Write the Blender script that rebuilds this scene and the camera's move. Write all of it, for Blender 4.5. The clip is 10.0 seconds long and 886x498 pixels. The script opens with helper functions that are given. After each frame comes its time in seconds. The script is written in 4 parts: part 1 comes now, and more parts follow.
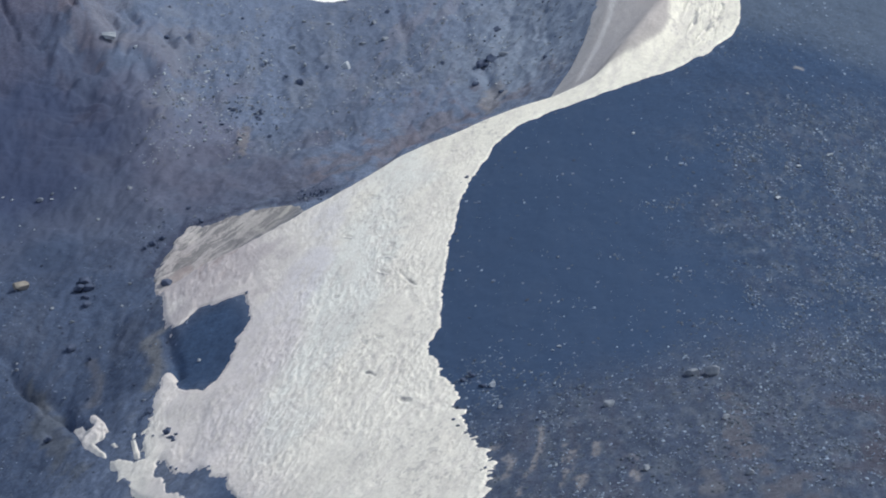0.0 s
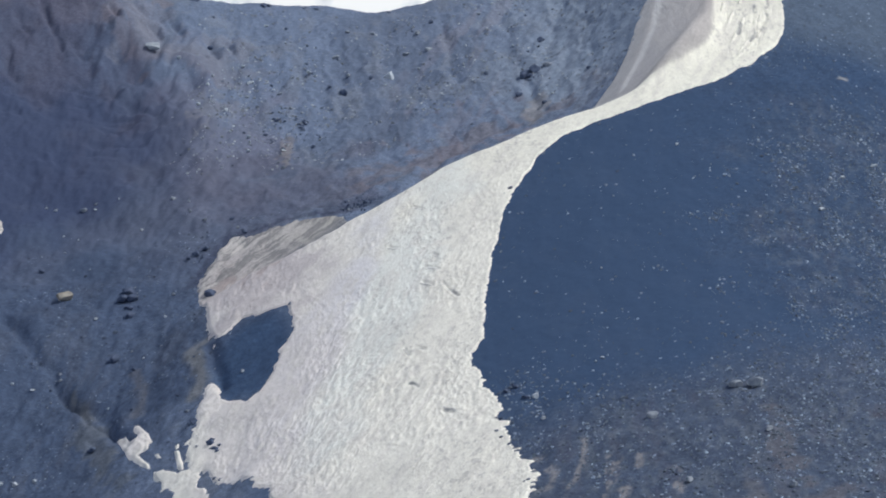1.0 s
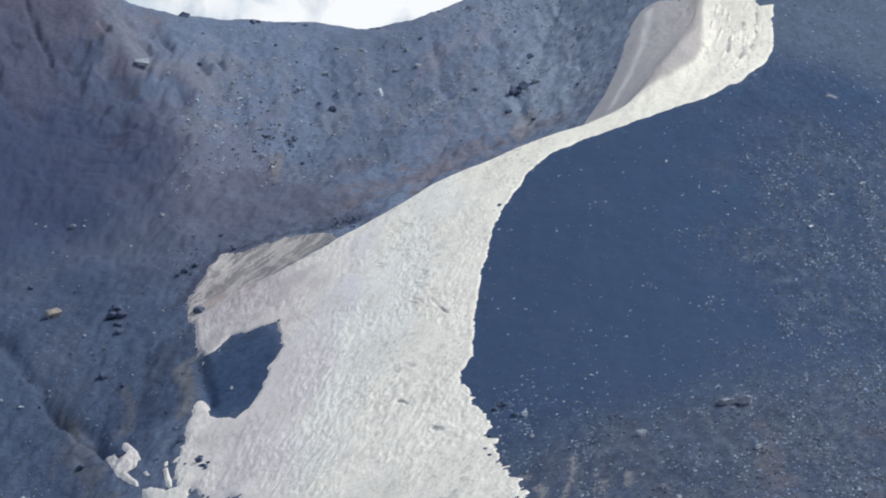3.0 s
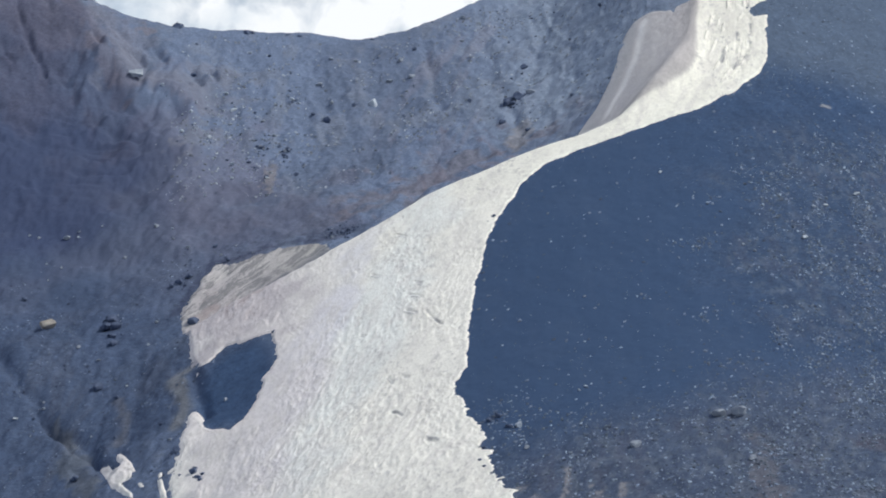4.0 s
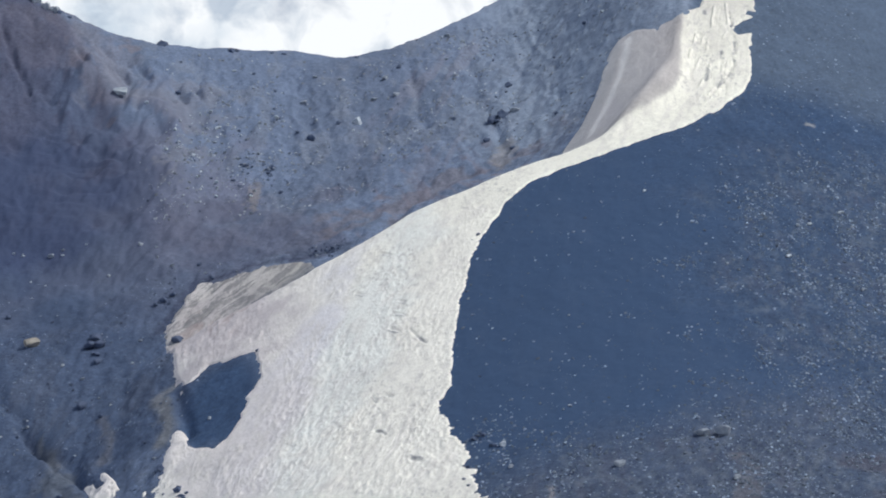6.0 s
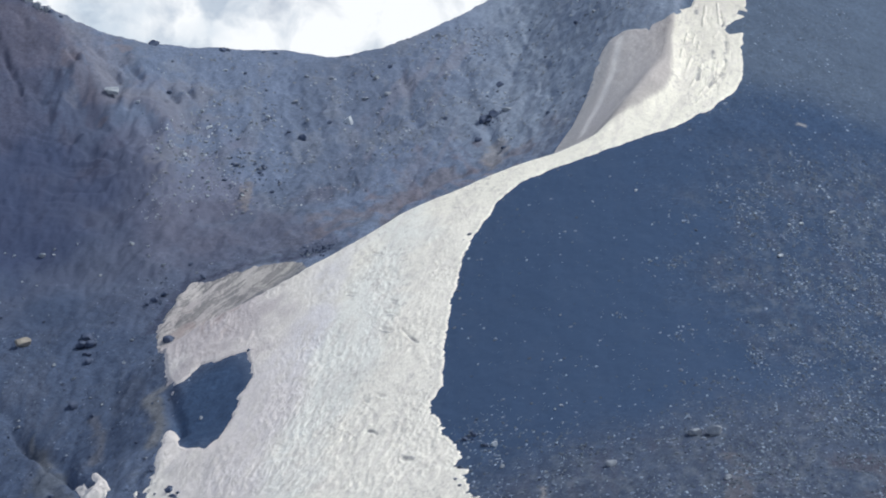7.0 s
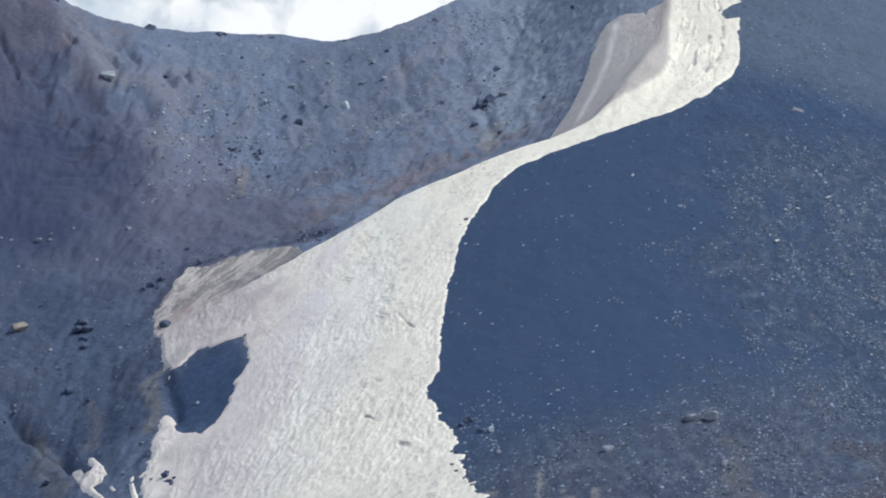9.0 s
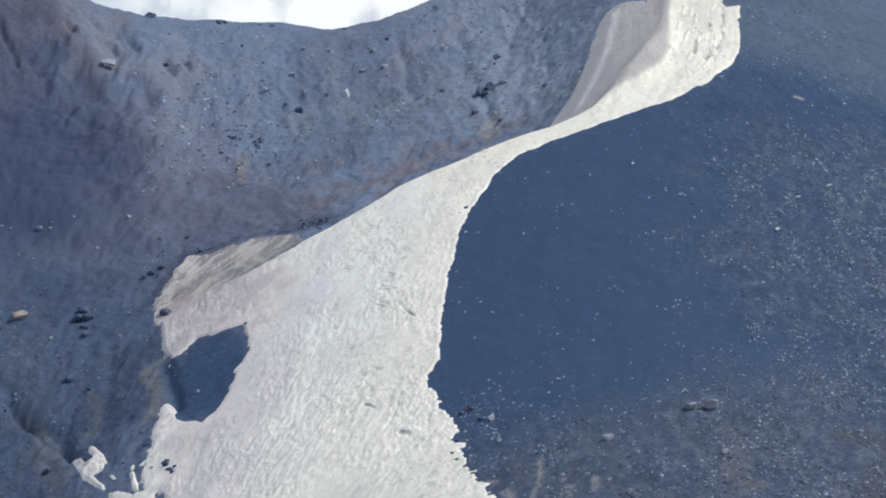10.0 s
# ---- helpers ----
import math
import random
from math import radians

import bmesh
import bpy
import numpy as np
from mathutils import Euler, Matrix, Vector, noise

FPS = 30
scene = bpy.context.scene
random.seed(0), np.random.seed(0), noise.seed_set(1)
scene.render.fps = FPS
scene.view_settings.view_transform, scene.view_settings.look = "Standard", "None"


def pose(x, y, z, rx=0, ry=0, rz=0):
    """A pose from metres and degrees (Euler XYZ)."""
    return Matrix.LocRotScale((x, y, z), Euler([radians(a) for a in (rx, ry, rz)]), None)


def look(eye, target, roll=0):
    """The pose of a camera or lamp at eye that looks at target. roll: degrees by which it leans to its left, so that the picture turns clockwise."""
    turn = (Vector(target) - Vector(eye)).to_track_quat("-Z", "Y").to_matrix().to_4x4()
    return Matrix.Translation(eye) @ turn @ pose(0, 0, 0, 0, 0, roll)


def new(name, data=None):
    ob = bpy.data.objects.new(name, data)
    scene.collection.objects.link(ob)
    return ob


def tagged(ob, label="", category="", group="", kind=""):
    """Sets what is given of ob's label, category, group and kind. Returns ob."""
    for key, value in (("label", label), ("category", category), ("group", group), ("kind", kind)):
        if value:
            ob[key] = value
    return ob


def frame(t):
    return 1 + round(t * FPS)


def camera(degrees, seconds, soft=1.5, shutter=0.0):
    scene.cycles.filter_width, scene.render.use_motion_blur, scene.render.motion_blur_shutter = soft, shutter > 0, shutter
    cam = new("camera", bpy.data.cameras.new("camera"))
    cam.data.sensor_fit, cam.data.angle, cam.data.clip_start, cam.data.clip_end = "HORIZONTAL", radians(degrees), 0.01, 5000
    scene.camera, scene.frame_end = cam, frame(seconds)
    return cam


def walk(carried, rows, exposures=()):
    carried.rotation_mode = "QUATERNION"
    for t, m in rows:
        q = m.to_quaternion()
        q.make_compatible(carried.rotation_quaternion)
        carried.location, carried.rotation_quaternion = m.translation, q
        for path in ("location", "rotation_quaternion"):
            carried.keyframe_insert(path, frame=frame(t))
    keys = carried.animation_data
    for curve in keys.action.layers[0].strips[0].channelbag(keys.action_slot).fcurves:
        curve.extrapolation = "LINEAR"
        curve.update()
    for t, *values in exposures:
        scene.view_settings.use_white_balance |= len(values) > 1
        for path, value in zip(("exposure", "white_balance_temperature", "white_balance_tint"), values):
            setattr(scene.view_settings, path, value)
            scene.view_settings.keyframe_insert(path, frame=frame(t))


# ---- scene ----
cam = camera(14, 10.0, soft=2.0)
PATH = [
    (0, pose(-0.238, 0.000, -2.259, 101.5823, 0, -0.2787) @ pose(0, 0, 0, 0, 0, -0.0960)),
    (0.5, pose(-0.180, 0.000, -1.994, 101.6863, 0, 0.1200) @ pose(0, 0, 0, 0, 0, -0.0288)),
    (1, pose(-0.127, 0.000, -1.736, 101.7237, 0, 0.4305) @ pose(0, 0, 0, 0, 0, 0.0808)),
    (1.5, pose(-0.079, 0.000, -1.484, 101.7460, 0, 0.5529) @ pose(0, 0, 0, 0, 0, 0.1059)),
    (2, pose(-0.036, 0.000, -1.237, 101.7795, 0, 0.4941) @ pose(0, 0, 0, 0, 0, 0.1116)),
    (2.5, pose(0.001, 0.000, -0.997, 101.8381, 0, 0.3795) @ pose(0, 0, 0, 0, 0, 0.0767)),
    (3, pose(0.033, 0.000, -0.762, 101.9400, 0, 0.2638) @ pose(0, 0, 0, 0, 0, 0.1077)),
    (3.2, pose(0.044, 0.000, -0.670, 101.9714, 0, 0.2392) @ pose(0, 0, 0, 0, 0, 0.0892)),
    (4.3, pose(0.090, 0.000, -0.179, 102.1262, 0, 0.1385) @ pose(0, 0, 0, 0, 0, -0.0122)),
    (4.5, pose(0.096, 0.000, -0.093, 102.1523, 0, 0.1178) @ pose(0, 0, 0, 0, 0, -0.0307)),
    (5, pose(0.106, 0.000, 0.118, 102.2414, 0, 0.0637) @ pose(0, 0, 0, 0, 0, 0.0560)),
    (5.5, pose(0.112, 0.000, 0.323, 102.3159, 0, 0.0022) @ pose(0, 0, 0, 0, 0, -0.0060)),
    (5.7, pose(0.112, 0.000, 0.404, 102.3352, 0, -0.0270) @ pose(0, 0, 0, 0, 0, -0.0090)),
    (6.8, pose(0.100, 0.000, 0.829, 102.3322, 0, -0.2106) @ pose(0, 0, 0, 0, 0, -0.0257)),
    (7, pose(0.095, 0.000, 0.903, 102.3103, 0, -0.2218) @ pose(0, 0, 0, 0, 0, -0.0287)),
    (7.5, pose(0.079, 0.000, 1.085, 102.2370, 0, -0.2307) @ pose(0, 0, 0, 0, 0, 0.0133)),
    (8, pose(0.058, 0.000, 1.261, 102.1796, 0, -0.2148) @ pose(0, 0, 0, 0, 0, -0.0163)),
    (8.5, pose(0.031, 0.000, 1.431, 102.1285, 0, -0.2585) @ pose(0, 0, 0, 0, 0, -0.0260)),
    (9, pose(-0.001, 0.000, 1.594, 102.0306, 0, -0.2827) @ pose(0, 0, 0, 0, 0, -0.0064)),
    (9.5, pose(-0.039, 0.000, 1.752, 101.9395, 0, -0.2803) @ pose(0, 0, 0, 0, 0, -0.1620)),
    (10, pose(-0.081, 0.000, 1.905, 101.8268, 0, -0.2827) @ pose(0, 0, 0, 0, 0, -0.0232)),
]
walk(cam, PATH, exposures=[(0, -0.08), (2, -0.08), (3.2, -0.03), (4.5, 0.0), (10, 0.0)])

# ---- light: high sun from the east, blue sky with bright cumulus low round the horizon ----
SUN_ELEV, SUN_AZ = 51.0, 108.0      # azimuth clockwise from +y
world = bpy.data.worlds.new("sky")
scene.world = world
world.use_nodes = True
wn, wl = world.node_tree.nodes, world.node_tree.links
wn.clear()
w_out = wn.new("ShaderNodeOutputWorld")
w_sky = wn.new("ShaderNodeTexSky")
w_sky.sky_type, w_sky.sun_disc = "NISHITA", False
w_sky.sun_elevation, w_sky.sun_rotation = radians(SUN_ELEV), radians(SUN_AZ)
w_sky.altitude, w_sky.air_density, w_sky.dust_density = 2000, 1.0, 0.6
w_bg = wn.new("ShaderNodeBackground")
w_bg.inputs["Strength"].default_value = 0.09
wl.new(w_sky.outputs[0], w_bg.inputs["Color"])
w_co = wn.new("ShaderNodeTexCoord")
w_n1 = wn.new("ShaderNodeTexNoise")
w_n1.inputs["Scale"].default_value, w_n1.inputs["Detail"].default_value = 14, 8
w_n1.inputs["Roughness"].default_value, w_n1.inputs["Distortion"].default_value = 0.55, 0.4
wl.new(w_co.outputs["Generated"], w_n1.inputs["Vector"])
w_r1 = wn.new("ShaderNodeValToRGB")
w_r1.color_ramp.elements[0].position, w_r1.color_ramp.elements[1].position = 0.26, 0.38
wl.new(w_n1.outputs["Fac"], w_r1.inputs["Fac"])
w_sep = wn.new("ShaderNodeSeparateXYZ")
wl.new(w_co.outputs["Generated"], w_sep.inputs[0])
w_h = wn.new("ShaderNodeMapRange")
w_h.inputs["From Min"].default_value, w_h.inputs["From Max"].default_value = 0.29, 0.42
w_h.inputs["To Min"].default_value, w_h.inputs["To Max"].default_value = 1.0, 0.08
wl.new(w_sep.outputs["Z"], w_h.inputs["Value"])
w_m = wn.new("ShaderNodeMath")
w_m.operation = "MULTIPLY"
wl.new(w_r1.outputs["Color"], w_m.inputs[0])
wl.new(w_h.outputs[0], w_m.inputs[1])
w_n2 = wn.new("ShaderNodeTexNoise")
w_n2.inputs["Scale"].default_value, w_n2.inputs["Detail"].default_value = 34, 6
wl.new(w_co.outputs["Generated"], w_n2.inputs["Vector"])
w_r2 = wn.new("ShaderNodeValToRGB")
w_r2.color_ramp.elements[0].position, w_r2.color_ramp.elements[1].position = 0.32, 0.5
w_r2.color_ramp.elements[0].color, w_r2.color_ramp.elements[1].color = (0.6, 0.69, 0.79, 1), (0.93, 0.96, 0.99, 1)
wl.new(w_n2.outputs["Fac"], w_r2.inputs["Fac"])
# torn grey wisps in the cumulus
w_n3 = wn.new("ShaderNodeTexNoise")
w_n3.inputs["Scale"].default_value, w_n3.inputs["Detail"].default_value = 58, 6
w_n3.inputs["Roughness"].default_value, w_n3.inputs["Distortion"].default_value = 0.5, 0.35
wl.new(w_co.outputs["Generated"], w_n3.inputs["Vector"])
w_r3 = wn.new("ShaderNodeValToRGB")
w_r3.color_ramp.elements[0].position, w_r3.color_ramp.elements[1].position = 0.53, 0.68
w_r3.color_ramp.elements[0].color, w_r3.color_ramp.elements[1].color = (1, 1, 1, 1), (0.58, 0.64, 0.72, 1)
wl.new(w_n3.outputs["Fac"], w_r3.inputs["Fac"])
w_torn = wn.new("ShaderNodeMix")
w_torn.data_type, w_torn.blend_type = "RGBA", "MULTIPLY"
w_torn.inputs[0].default_value = 1.0
wl.new(w_r2.outputs["Color"], w_torn.inputs[6])
wl.new(w_r3.outputs["Color"], w_torn.inputs[7])
w_cl = wn.new("ShaderNodeBackground")
w_cl.inputs["Strength"].default_value = 1.04
wl.new(w_torn.outputs[2], w_cl.inputs["Color"])
w_mix = wn.new("ShaderNodeMixShader")
wl.new(w_m.outputs[0], w_mix.inputs["Fac"])
wl.new(w_bg.outputs[0], w_mix.inputs[1])
wl.new(w_cl.outputs[0], w_mix.inputs[2])
wl.new(w_mix.outputs[0], w_out.inputs["Surface"])

sun_data = bpy.data.lights.new("sun", "SUN")
sun_data.energy, sun_data.angle, sun_data.color = 2.75, radians(0.53), (1.0, 0.96, 0.87)
sun = new("sun", sun_data)
az, el = radians(SUN_AZ), radians(SUN_ELEV)
sun.matrix_world = look((900 * math.sin(az) * math.cos(el), 950 + 900 * math.cos(az) * math.cos(el), 900 * math.sin(el)), (0, 950, 0))


# ---- materials ----
def nodes_of(name):
    m = bpy.data.materials.new(name)
    m.use_nodes = True
    nt = m.node_tree
    return m, nt.nodes, nt.links, nt.nodes["Principled BSDF"]


def noise_node(n, l, scale, detail=5, rough=0.6, stretch=None, turn=0.0):
    co = n.new("ShaderNodeTexCoord")
    tex = n.new("ShaderNodeTexNoise")
    tex.inputs["Scale"].default_value, tex.inputs["Detail"].default_value = scale, detail
    tex.inputs["Roughness"].default_value = rough
    if stretch:
        mp = n.new("ShaderNodeMapping")
        mp.inputs["Scale"].default_value, mp.inputs["Rotation"].default_value = stretch, (0, 0, turn)
        l.new(co.outputs["Object"], mp.inputs["Vector"])
        l.new(mp.outputs[0], tex.inputs["Vector"])
    else:
        l.new(co.outputs["Object"], tex.inputs["Vector"])
    return tex


def ramp(n, l, src, a, b, ca, cb):
    r = n.new("ShaderNodeValToRGB")
    r.color_ramp.elements[0].position, r.color_ramp.elements[1].position = a, b
    r.color_ramp.elements[0].color, r.color_ramp.elements[1].color = (*ca, 1), (*cb, 1)
    l.new(src, r.inputs["Fac"])
    return r


def mult(n, l, a, b):
    m = n.new("ShaderNodeMix")
    m.data_type, m.blend_type = "RGBA", "MULTIPLY"
    m.inputs[0].default_value = 1.0
    l.new(a, m.inputs[6])
    l.new(b, m.inputs[7])
    return m.outputs[2]


def bump(n, l, bsdf, src, strength, dist, prev=None):
    b = n.new("ShaderNodeBump")
    b.inputs["Strength"].default_value, b.inputs["Distance"].default_value = strength, dist
    l.new(src, b.inputs["Height"])
    if prev:
        l.new(prev.outputs[0], b.inputs["Normal"])
    l.new(b.outputs[0], bsdf.inputs["Normal"])
    return b


def attr_material(name, attr, grain, rough, bumps):
    """Colour from the mesh; its fourth channel says how coarse the grain is."""
    m, n, l, bsdf = nodes_of(name)
    at = n.new("ShaderNodeAttribute")
    at.attribute_name = attr
    col = at.outputs["Color"]
    for scale, lo, hi in grain:
        t = noise_node(n, l, scale)
        mx = n.new("ShaderNodeMix")
        mx.data_type, mx.blend_type = "RGBA", "MULTIPLY"
        l.new(at.outputs["Alpha"], mx.inputs[0])
        l.new(col, mx.inputs[6])
        l.new(ramp(n, l, t.outputs["Fac"], 0.3, 0.7, (lo,) * 3, (hi,) * 3).outputs["Color"], mx.inputs[7])
        col = mx.outputs[2]
    l.new(col, bsdf.inputs["Base Color"])
    bsdf.inputs["Roughness"].default_value = rough
    bsdf.inputs["Specular IOR Level"].default_value = 0.15
    prev = None
    for scale, strength, dist in bumps:
        prev = bump(n, l, bsdf, noise_node(n, l, scale, 6, 0.65).outputs["Fac"], strength, dist, prev)
        k = n.new("ShaderNodeMath")
        k.operation = "MULTIPLY"
        k.inputs[1].default_value = strength
        l.new(at.outputs["Alpha"], k.inputs[0])
        l.new(k.outputs[0], prev.inputs["Strength"])
    return m


MAT_GROUND = attr_material("volcanic_cinder", "soil", ((0.09, 0.88, 1.12), (0.8, 0.78, 1.22), (2.6, 0.72, 1.3)), 0.95, ((0.5, 0.5, 0.8), (2.2, 0.6, 0.25)))
MAT_SNOW = attr_material("old_snow", "tint", ((0.05, 0.95, 1.04), (0.7, 0.93, 1.07), (2.2, 0.88, 1.1)), 0.7, ((1.0, 0.75, 0.35), (2.4, 0.85, 0.18)))


def rock_material(name, lo, hi, dim=0.6, bright=1.5, bias=1.0):
    """bias above 1: most stones dim, few bright."""
    m, n, l, bsdf = nodes_of(name)
    t = noise_node(n, l, 1.7, 6)
    c = ramp(n, l, t.outputs["Fac"], 0.3, 0.72, lo, hi).outputs["Color"]
    g = n.new("ShaderNodeNewGeometry")
    p = n.new("ShaderNodeMath")
    p.operation = "POWER"
    p.inputs[1].default_value = bias
    l.new(g.outputs["Random Per Island"], p.inputs[0])
    v = ramp(n, l, p.outputs[0], 0, 1, (dim,) * 3, (bright,) * 3)
    l.new(mult(n, l, c, v.outputs["Color"]), bsdf.inputs["Base Color"])
    bsdf.inputs["Roughness"].default_value = 0.9
    bsdf.inputs["Specular IOR Level"].default_value = 0.2
    bump(n, l, bsdf, noise_node(n, l, 4.0, 6).outputs["Fac"], 0.6, 0.15)
    return m


MAT_ROCK = (
    rock_material("dark_basalt", (0.026, 0.04, 0.078), (0.088, 0.112, 0.172)),
    rock_material("grey_lava", (0.1, 0.125, 0.17), (0.29, 0.32, 0.36)),
    rock_material("pale_weathered_lava", (0.19, 0.23, 0.29), (0.46, 0.5, 0.54)),
    rock_material("ochre_tuff", (0.19, 0.178, 0.16), (0.3, 0.28, 0.25)),
    rock_material("mixed_lava_gravel", (0.13, 0.18, 0.26), (0.32, 0.39, 0.48), 0.5, 1.75, 2.2),
    rock_material("dusty_lava_gravel", (0.09, 0.125, 0.2), (0.21, 0.255, 0.33), 0.55, 1.8, 1.5),
)

# ---- the shape of the mountain ----
LATTICE = np.random.RandomState(11).rand(256, 256)


def value_noise(x, y):
    xi, yi = np.floor(x).astype(int), np.floor(y).astype(int)
    u, v = x - xi, y - yi
    u, v = u * u * (3 - 2 * u), v * v * (3 - 2 * v)
    a, b = LATTICE[xi & 255, yi & 255], LATTICE[(xi + 1) & 255, yi & 255]
    c, d = LATTICE[xi & 255, (yi + 1) & 255], LATTICE[(xi + 1) & 255, (yi + 1) & 255]
    return (a + (b - a) * u) * (1 - v) + (c + (d - c) * u) * v - 0.5


def edge_noise(x, y):
    """Noise with straight flanks, for spiky outlines."""
    xi, yi = np.floor(x).astype(int), np.floor(y).astype(int)
    u, v = x - xi, y - yi
    a, b = LATTICE[xi & 255, yi & 255], LATTICE[(xi + 1) & 255, yi & 255]
    c, d = LATTICE[xi & 255, (yi + 1) & 255], LATTICE[(xi + 1) & 255, (yi + 1) & 255]
    return (a + (b - a) * u) * (1 - v) + (c + (d - c) * u) * v - 0.5


def fbm(x, y, size, octaves=4, gain=0.5):
    total, amp, k = 0.0, 1.0, 1.0 / size
    for o in range(octaves):
        total = total + amp * value_noise(x * k + 17.3 * o, y * k + 9.1 * o)
        amp, k = amp * gain, k * 2.03
    return total


FRONT = (202.6, 29.7, 64.4, -19.8, -2.5, 3.2)
BOWL = (193.7, 53.0, 49.7, 15.8, -20.3, 2.0)
CREST_X = (-80, -55.0, -38.1, -21.1, -10.1, 2.6, 15.6, 27.0, 36.9, 52.6, 65, 73, 76.2, 77.6, 78.6, 81.5, 91, 130)
CREST_Y = (973, 974.4, 977.2, 983.6, 989.5, 994.7, 1001.4, 1007.3, 1010.8, 1020.5, 1029, 1042, 1054, 1069, 1087.0, 1110, 1190, 1330)
RIM_X = (-165, -148, -135, -124, -112, -94, -70, -51, -35, -28, -16, -1, 11.5, 20, 37, 80)
RIM_Y = (1198, 1191, 1190, 1189.8, 1185.4, 1186.5, 1194.7, 1199.3, 1199.0, 1201, 1210.7, 1231, 1251, 1268, 1303, 1390)
SPUR_Y = (1000, 1060, 1095, 1118, 1140, 1155, 1175, 1190)
SPUR_X = (-84, -80, -79, -84, -98, -110, -118, -126)


def quad(c, x, y):
    u, v = np.clip(x, -230, 230) / 100, (y - 950) / 100
    return c[0] + c[1] * u + c[2] * v + c[3] * u * u + c[4] * u * v + c[5] * v * v


def smin(a, b, k):
    h = np.clip(0.5 + 0.5 * (b - a) / k, 0, 1)
    return b + (a - b) * h - k * h * (1 - h)


def smax(a, b, k):
    return -smin(-a, -b, k)


def smooth(a, b, x):
    s = np.clip((x - a) / (b - a), 0, 1)
    return s * s * (3 - 2 * s)


def past_crest(x, y):
    """Distance from the crest, positive behind it."""
    d2 = np.full(np.shape(x), 1e12)
    for k in range(6, len(CREST_X) - 1):
        ax, ay, ex, ey = CREST_X[k], CREST_Y[k], CREST_X[k + 1] - CREST_X[k], CREST_Y[k + 1] - CREST_Y[k]
        s = np.clip(((x - ax) * ex + (y - ay) * ey) / (ex * ex + ey * ey), 0, 1)
        d2 = np.minimum(d2, (x - ax - s * ex) ** 2 + (y - ay - s * ey) ** 2)
    return np.sqrt(d2) * np.sign(y - np.interp(x, CREST_X, CREST_Y))


def base(x, y):
    x, y = np.asarray(x, float), np.asarray(y, float)
    yc, yr = np.interp(x, CREST_X, CREST_Y), np.interp(x, RIM_X, RIM_Y)
    ahead = yc - y
    front = quad(FRONT, x, np.clip(y, 500, 1500))
    lee = quad(FRONT, x, yc) + 0.55 * ahead
    past, east = past_crest(x, y), smooth(44, 56, x)
    lee = lee + (front - 1.0 * past - lee) * east
    cap = front + 0.85 * past
    front = smin(front, lee, 3.0 + 3.0 * smooth(50, 75, x))
    bowl = quad(BOWL, x, np.clip(y, 560, 1500))
    bowl = bowl + 11 * smooth(30, 70, x) + 28 * smooth(18, 95, x) * smooth(1060, 1180, y)
    west = np.maximum(np.interp(y, SPUR_Y, SPUR_X) - x, 0)
    bowl = bowl - 14 * (1 - np.exp(-west * west / (14 * (west + 8)) * 0.36)) * smooth(0, 45, yr - y) * smooth(985, 1050, y)
    eased = smin(bowl, cap, 3.0)
    bowl = bowl - np.maximum(ahead - 2, 0) * smooth(-62, -30, x) * 1.3
    bowl = bowl + (eased - bowl) * east
    z = smax(front, bowl, 5.0)
    cap = quad(BOWL, x, yr) - 0.45 * (y - yr)
    capf = quad(FRONT, x, 1330) - 0.45 * (y - 1330)
    z = smin(z, np.where(x < 60, cap, np.maximum(cap, capf)), 2.5)
    z = -30 + (z + 30) / (1 + (np.maximum(np.abs(x) - 220, 0) / 500) ** 2)
    return smax(z, -30 + 0 * x, 12.0)


def blob(x, y, cx, cy, rx, ry, turn=0.0, rag=0.5, size=9.0):
    """A soft ragged patch, 0 to 1."""
    c, s = math.cos(radians(turn)), math.sin(radians(turn))
    a, b = ((x - cx) * c + (y - cy) * s) / rx, (-(x - cx) * s + (y - cy) * c) / ry
    d = np.hypot(a, b) + rag * fbm(x + cx, y + cy, size, 4)
    return smooth(1.25, 0.55, d)


def front_mask(x, y):
    """1 on the cinder dome, 0 in the bowl."""
    yc = np.interp(x, CREST_X, CREST_Y)
    near_by = y - yc + (past_crest(x, y) - y + yc) * smooth(44, 56, x)
    return smooth(3, -3, near_by) * smooth(-58, -40, x)


def line_by(x, y, line):
    """Distance to an open line."""
    d2 = np.full(np.shape(x), 1e12)
    for (ax, ay), (bx, by) in zip(line[:-1], line[1:]):
        ex, ey = bx - ax, by - ay
        t = np.clip(((x - ax) * ex + (y - ay) * ey) / (ex * ex + ey * ey), 0, 1)
        d2 = np.minimum(d2, (x - ax - t * ex) ** 2 + (y - ay - t * ey) ** 2)
    return np.sqrt(d2)


SPUR = (
    (-131.5, 1182.8), (-117.9, 1165.2), (-105.6, 1147.1), (-91, 1140.7), (-82.4, 1125.4),
)
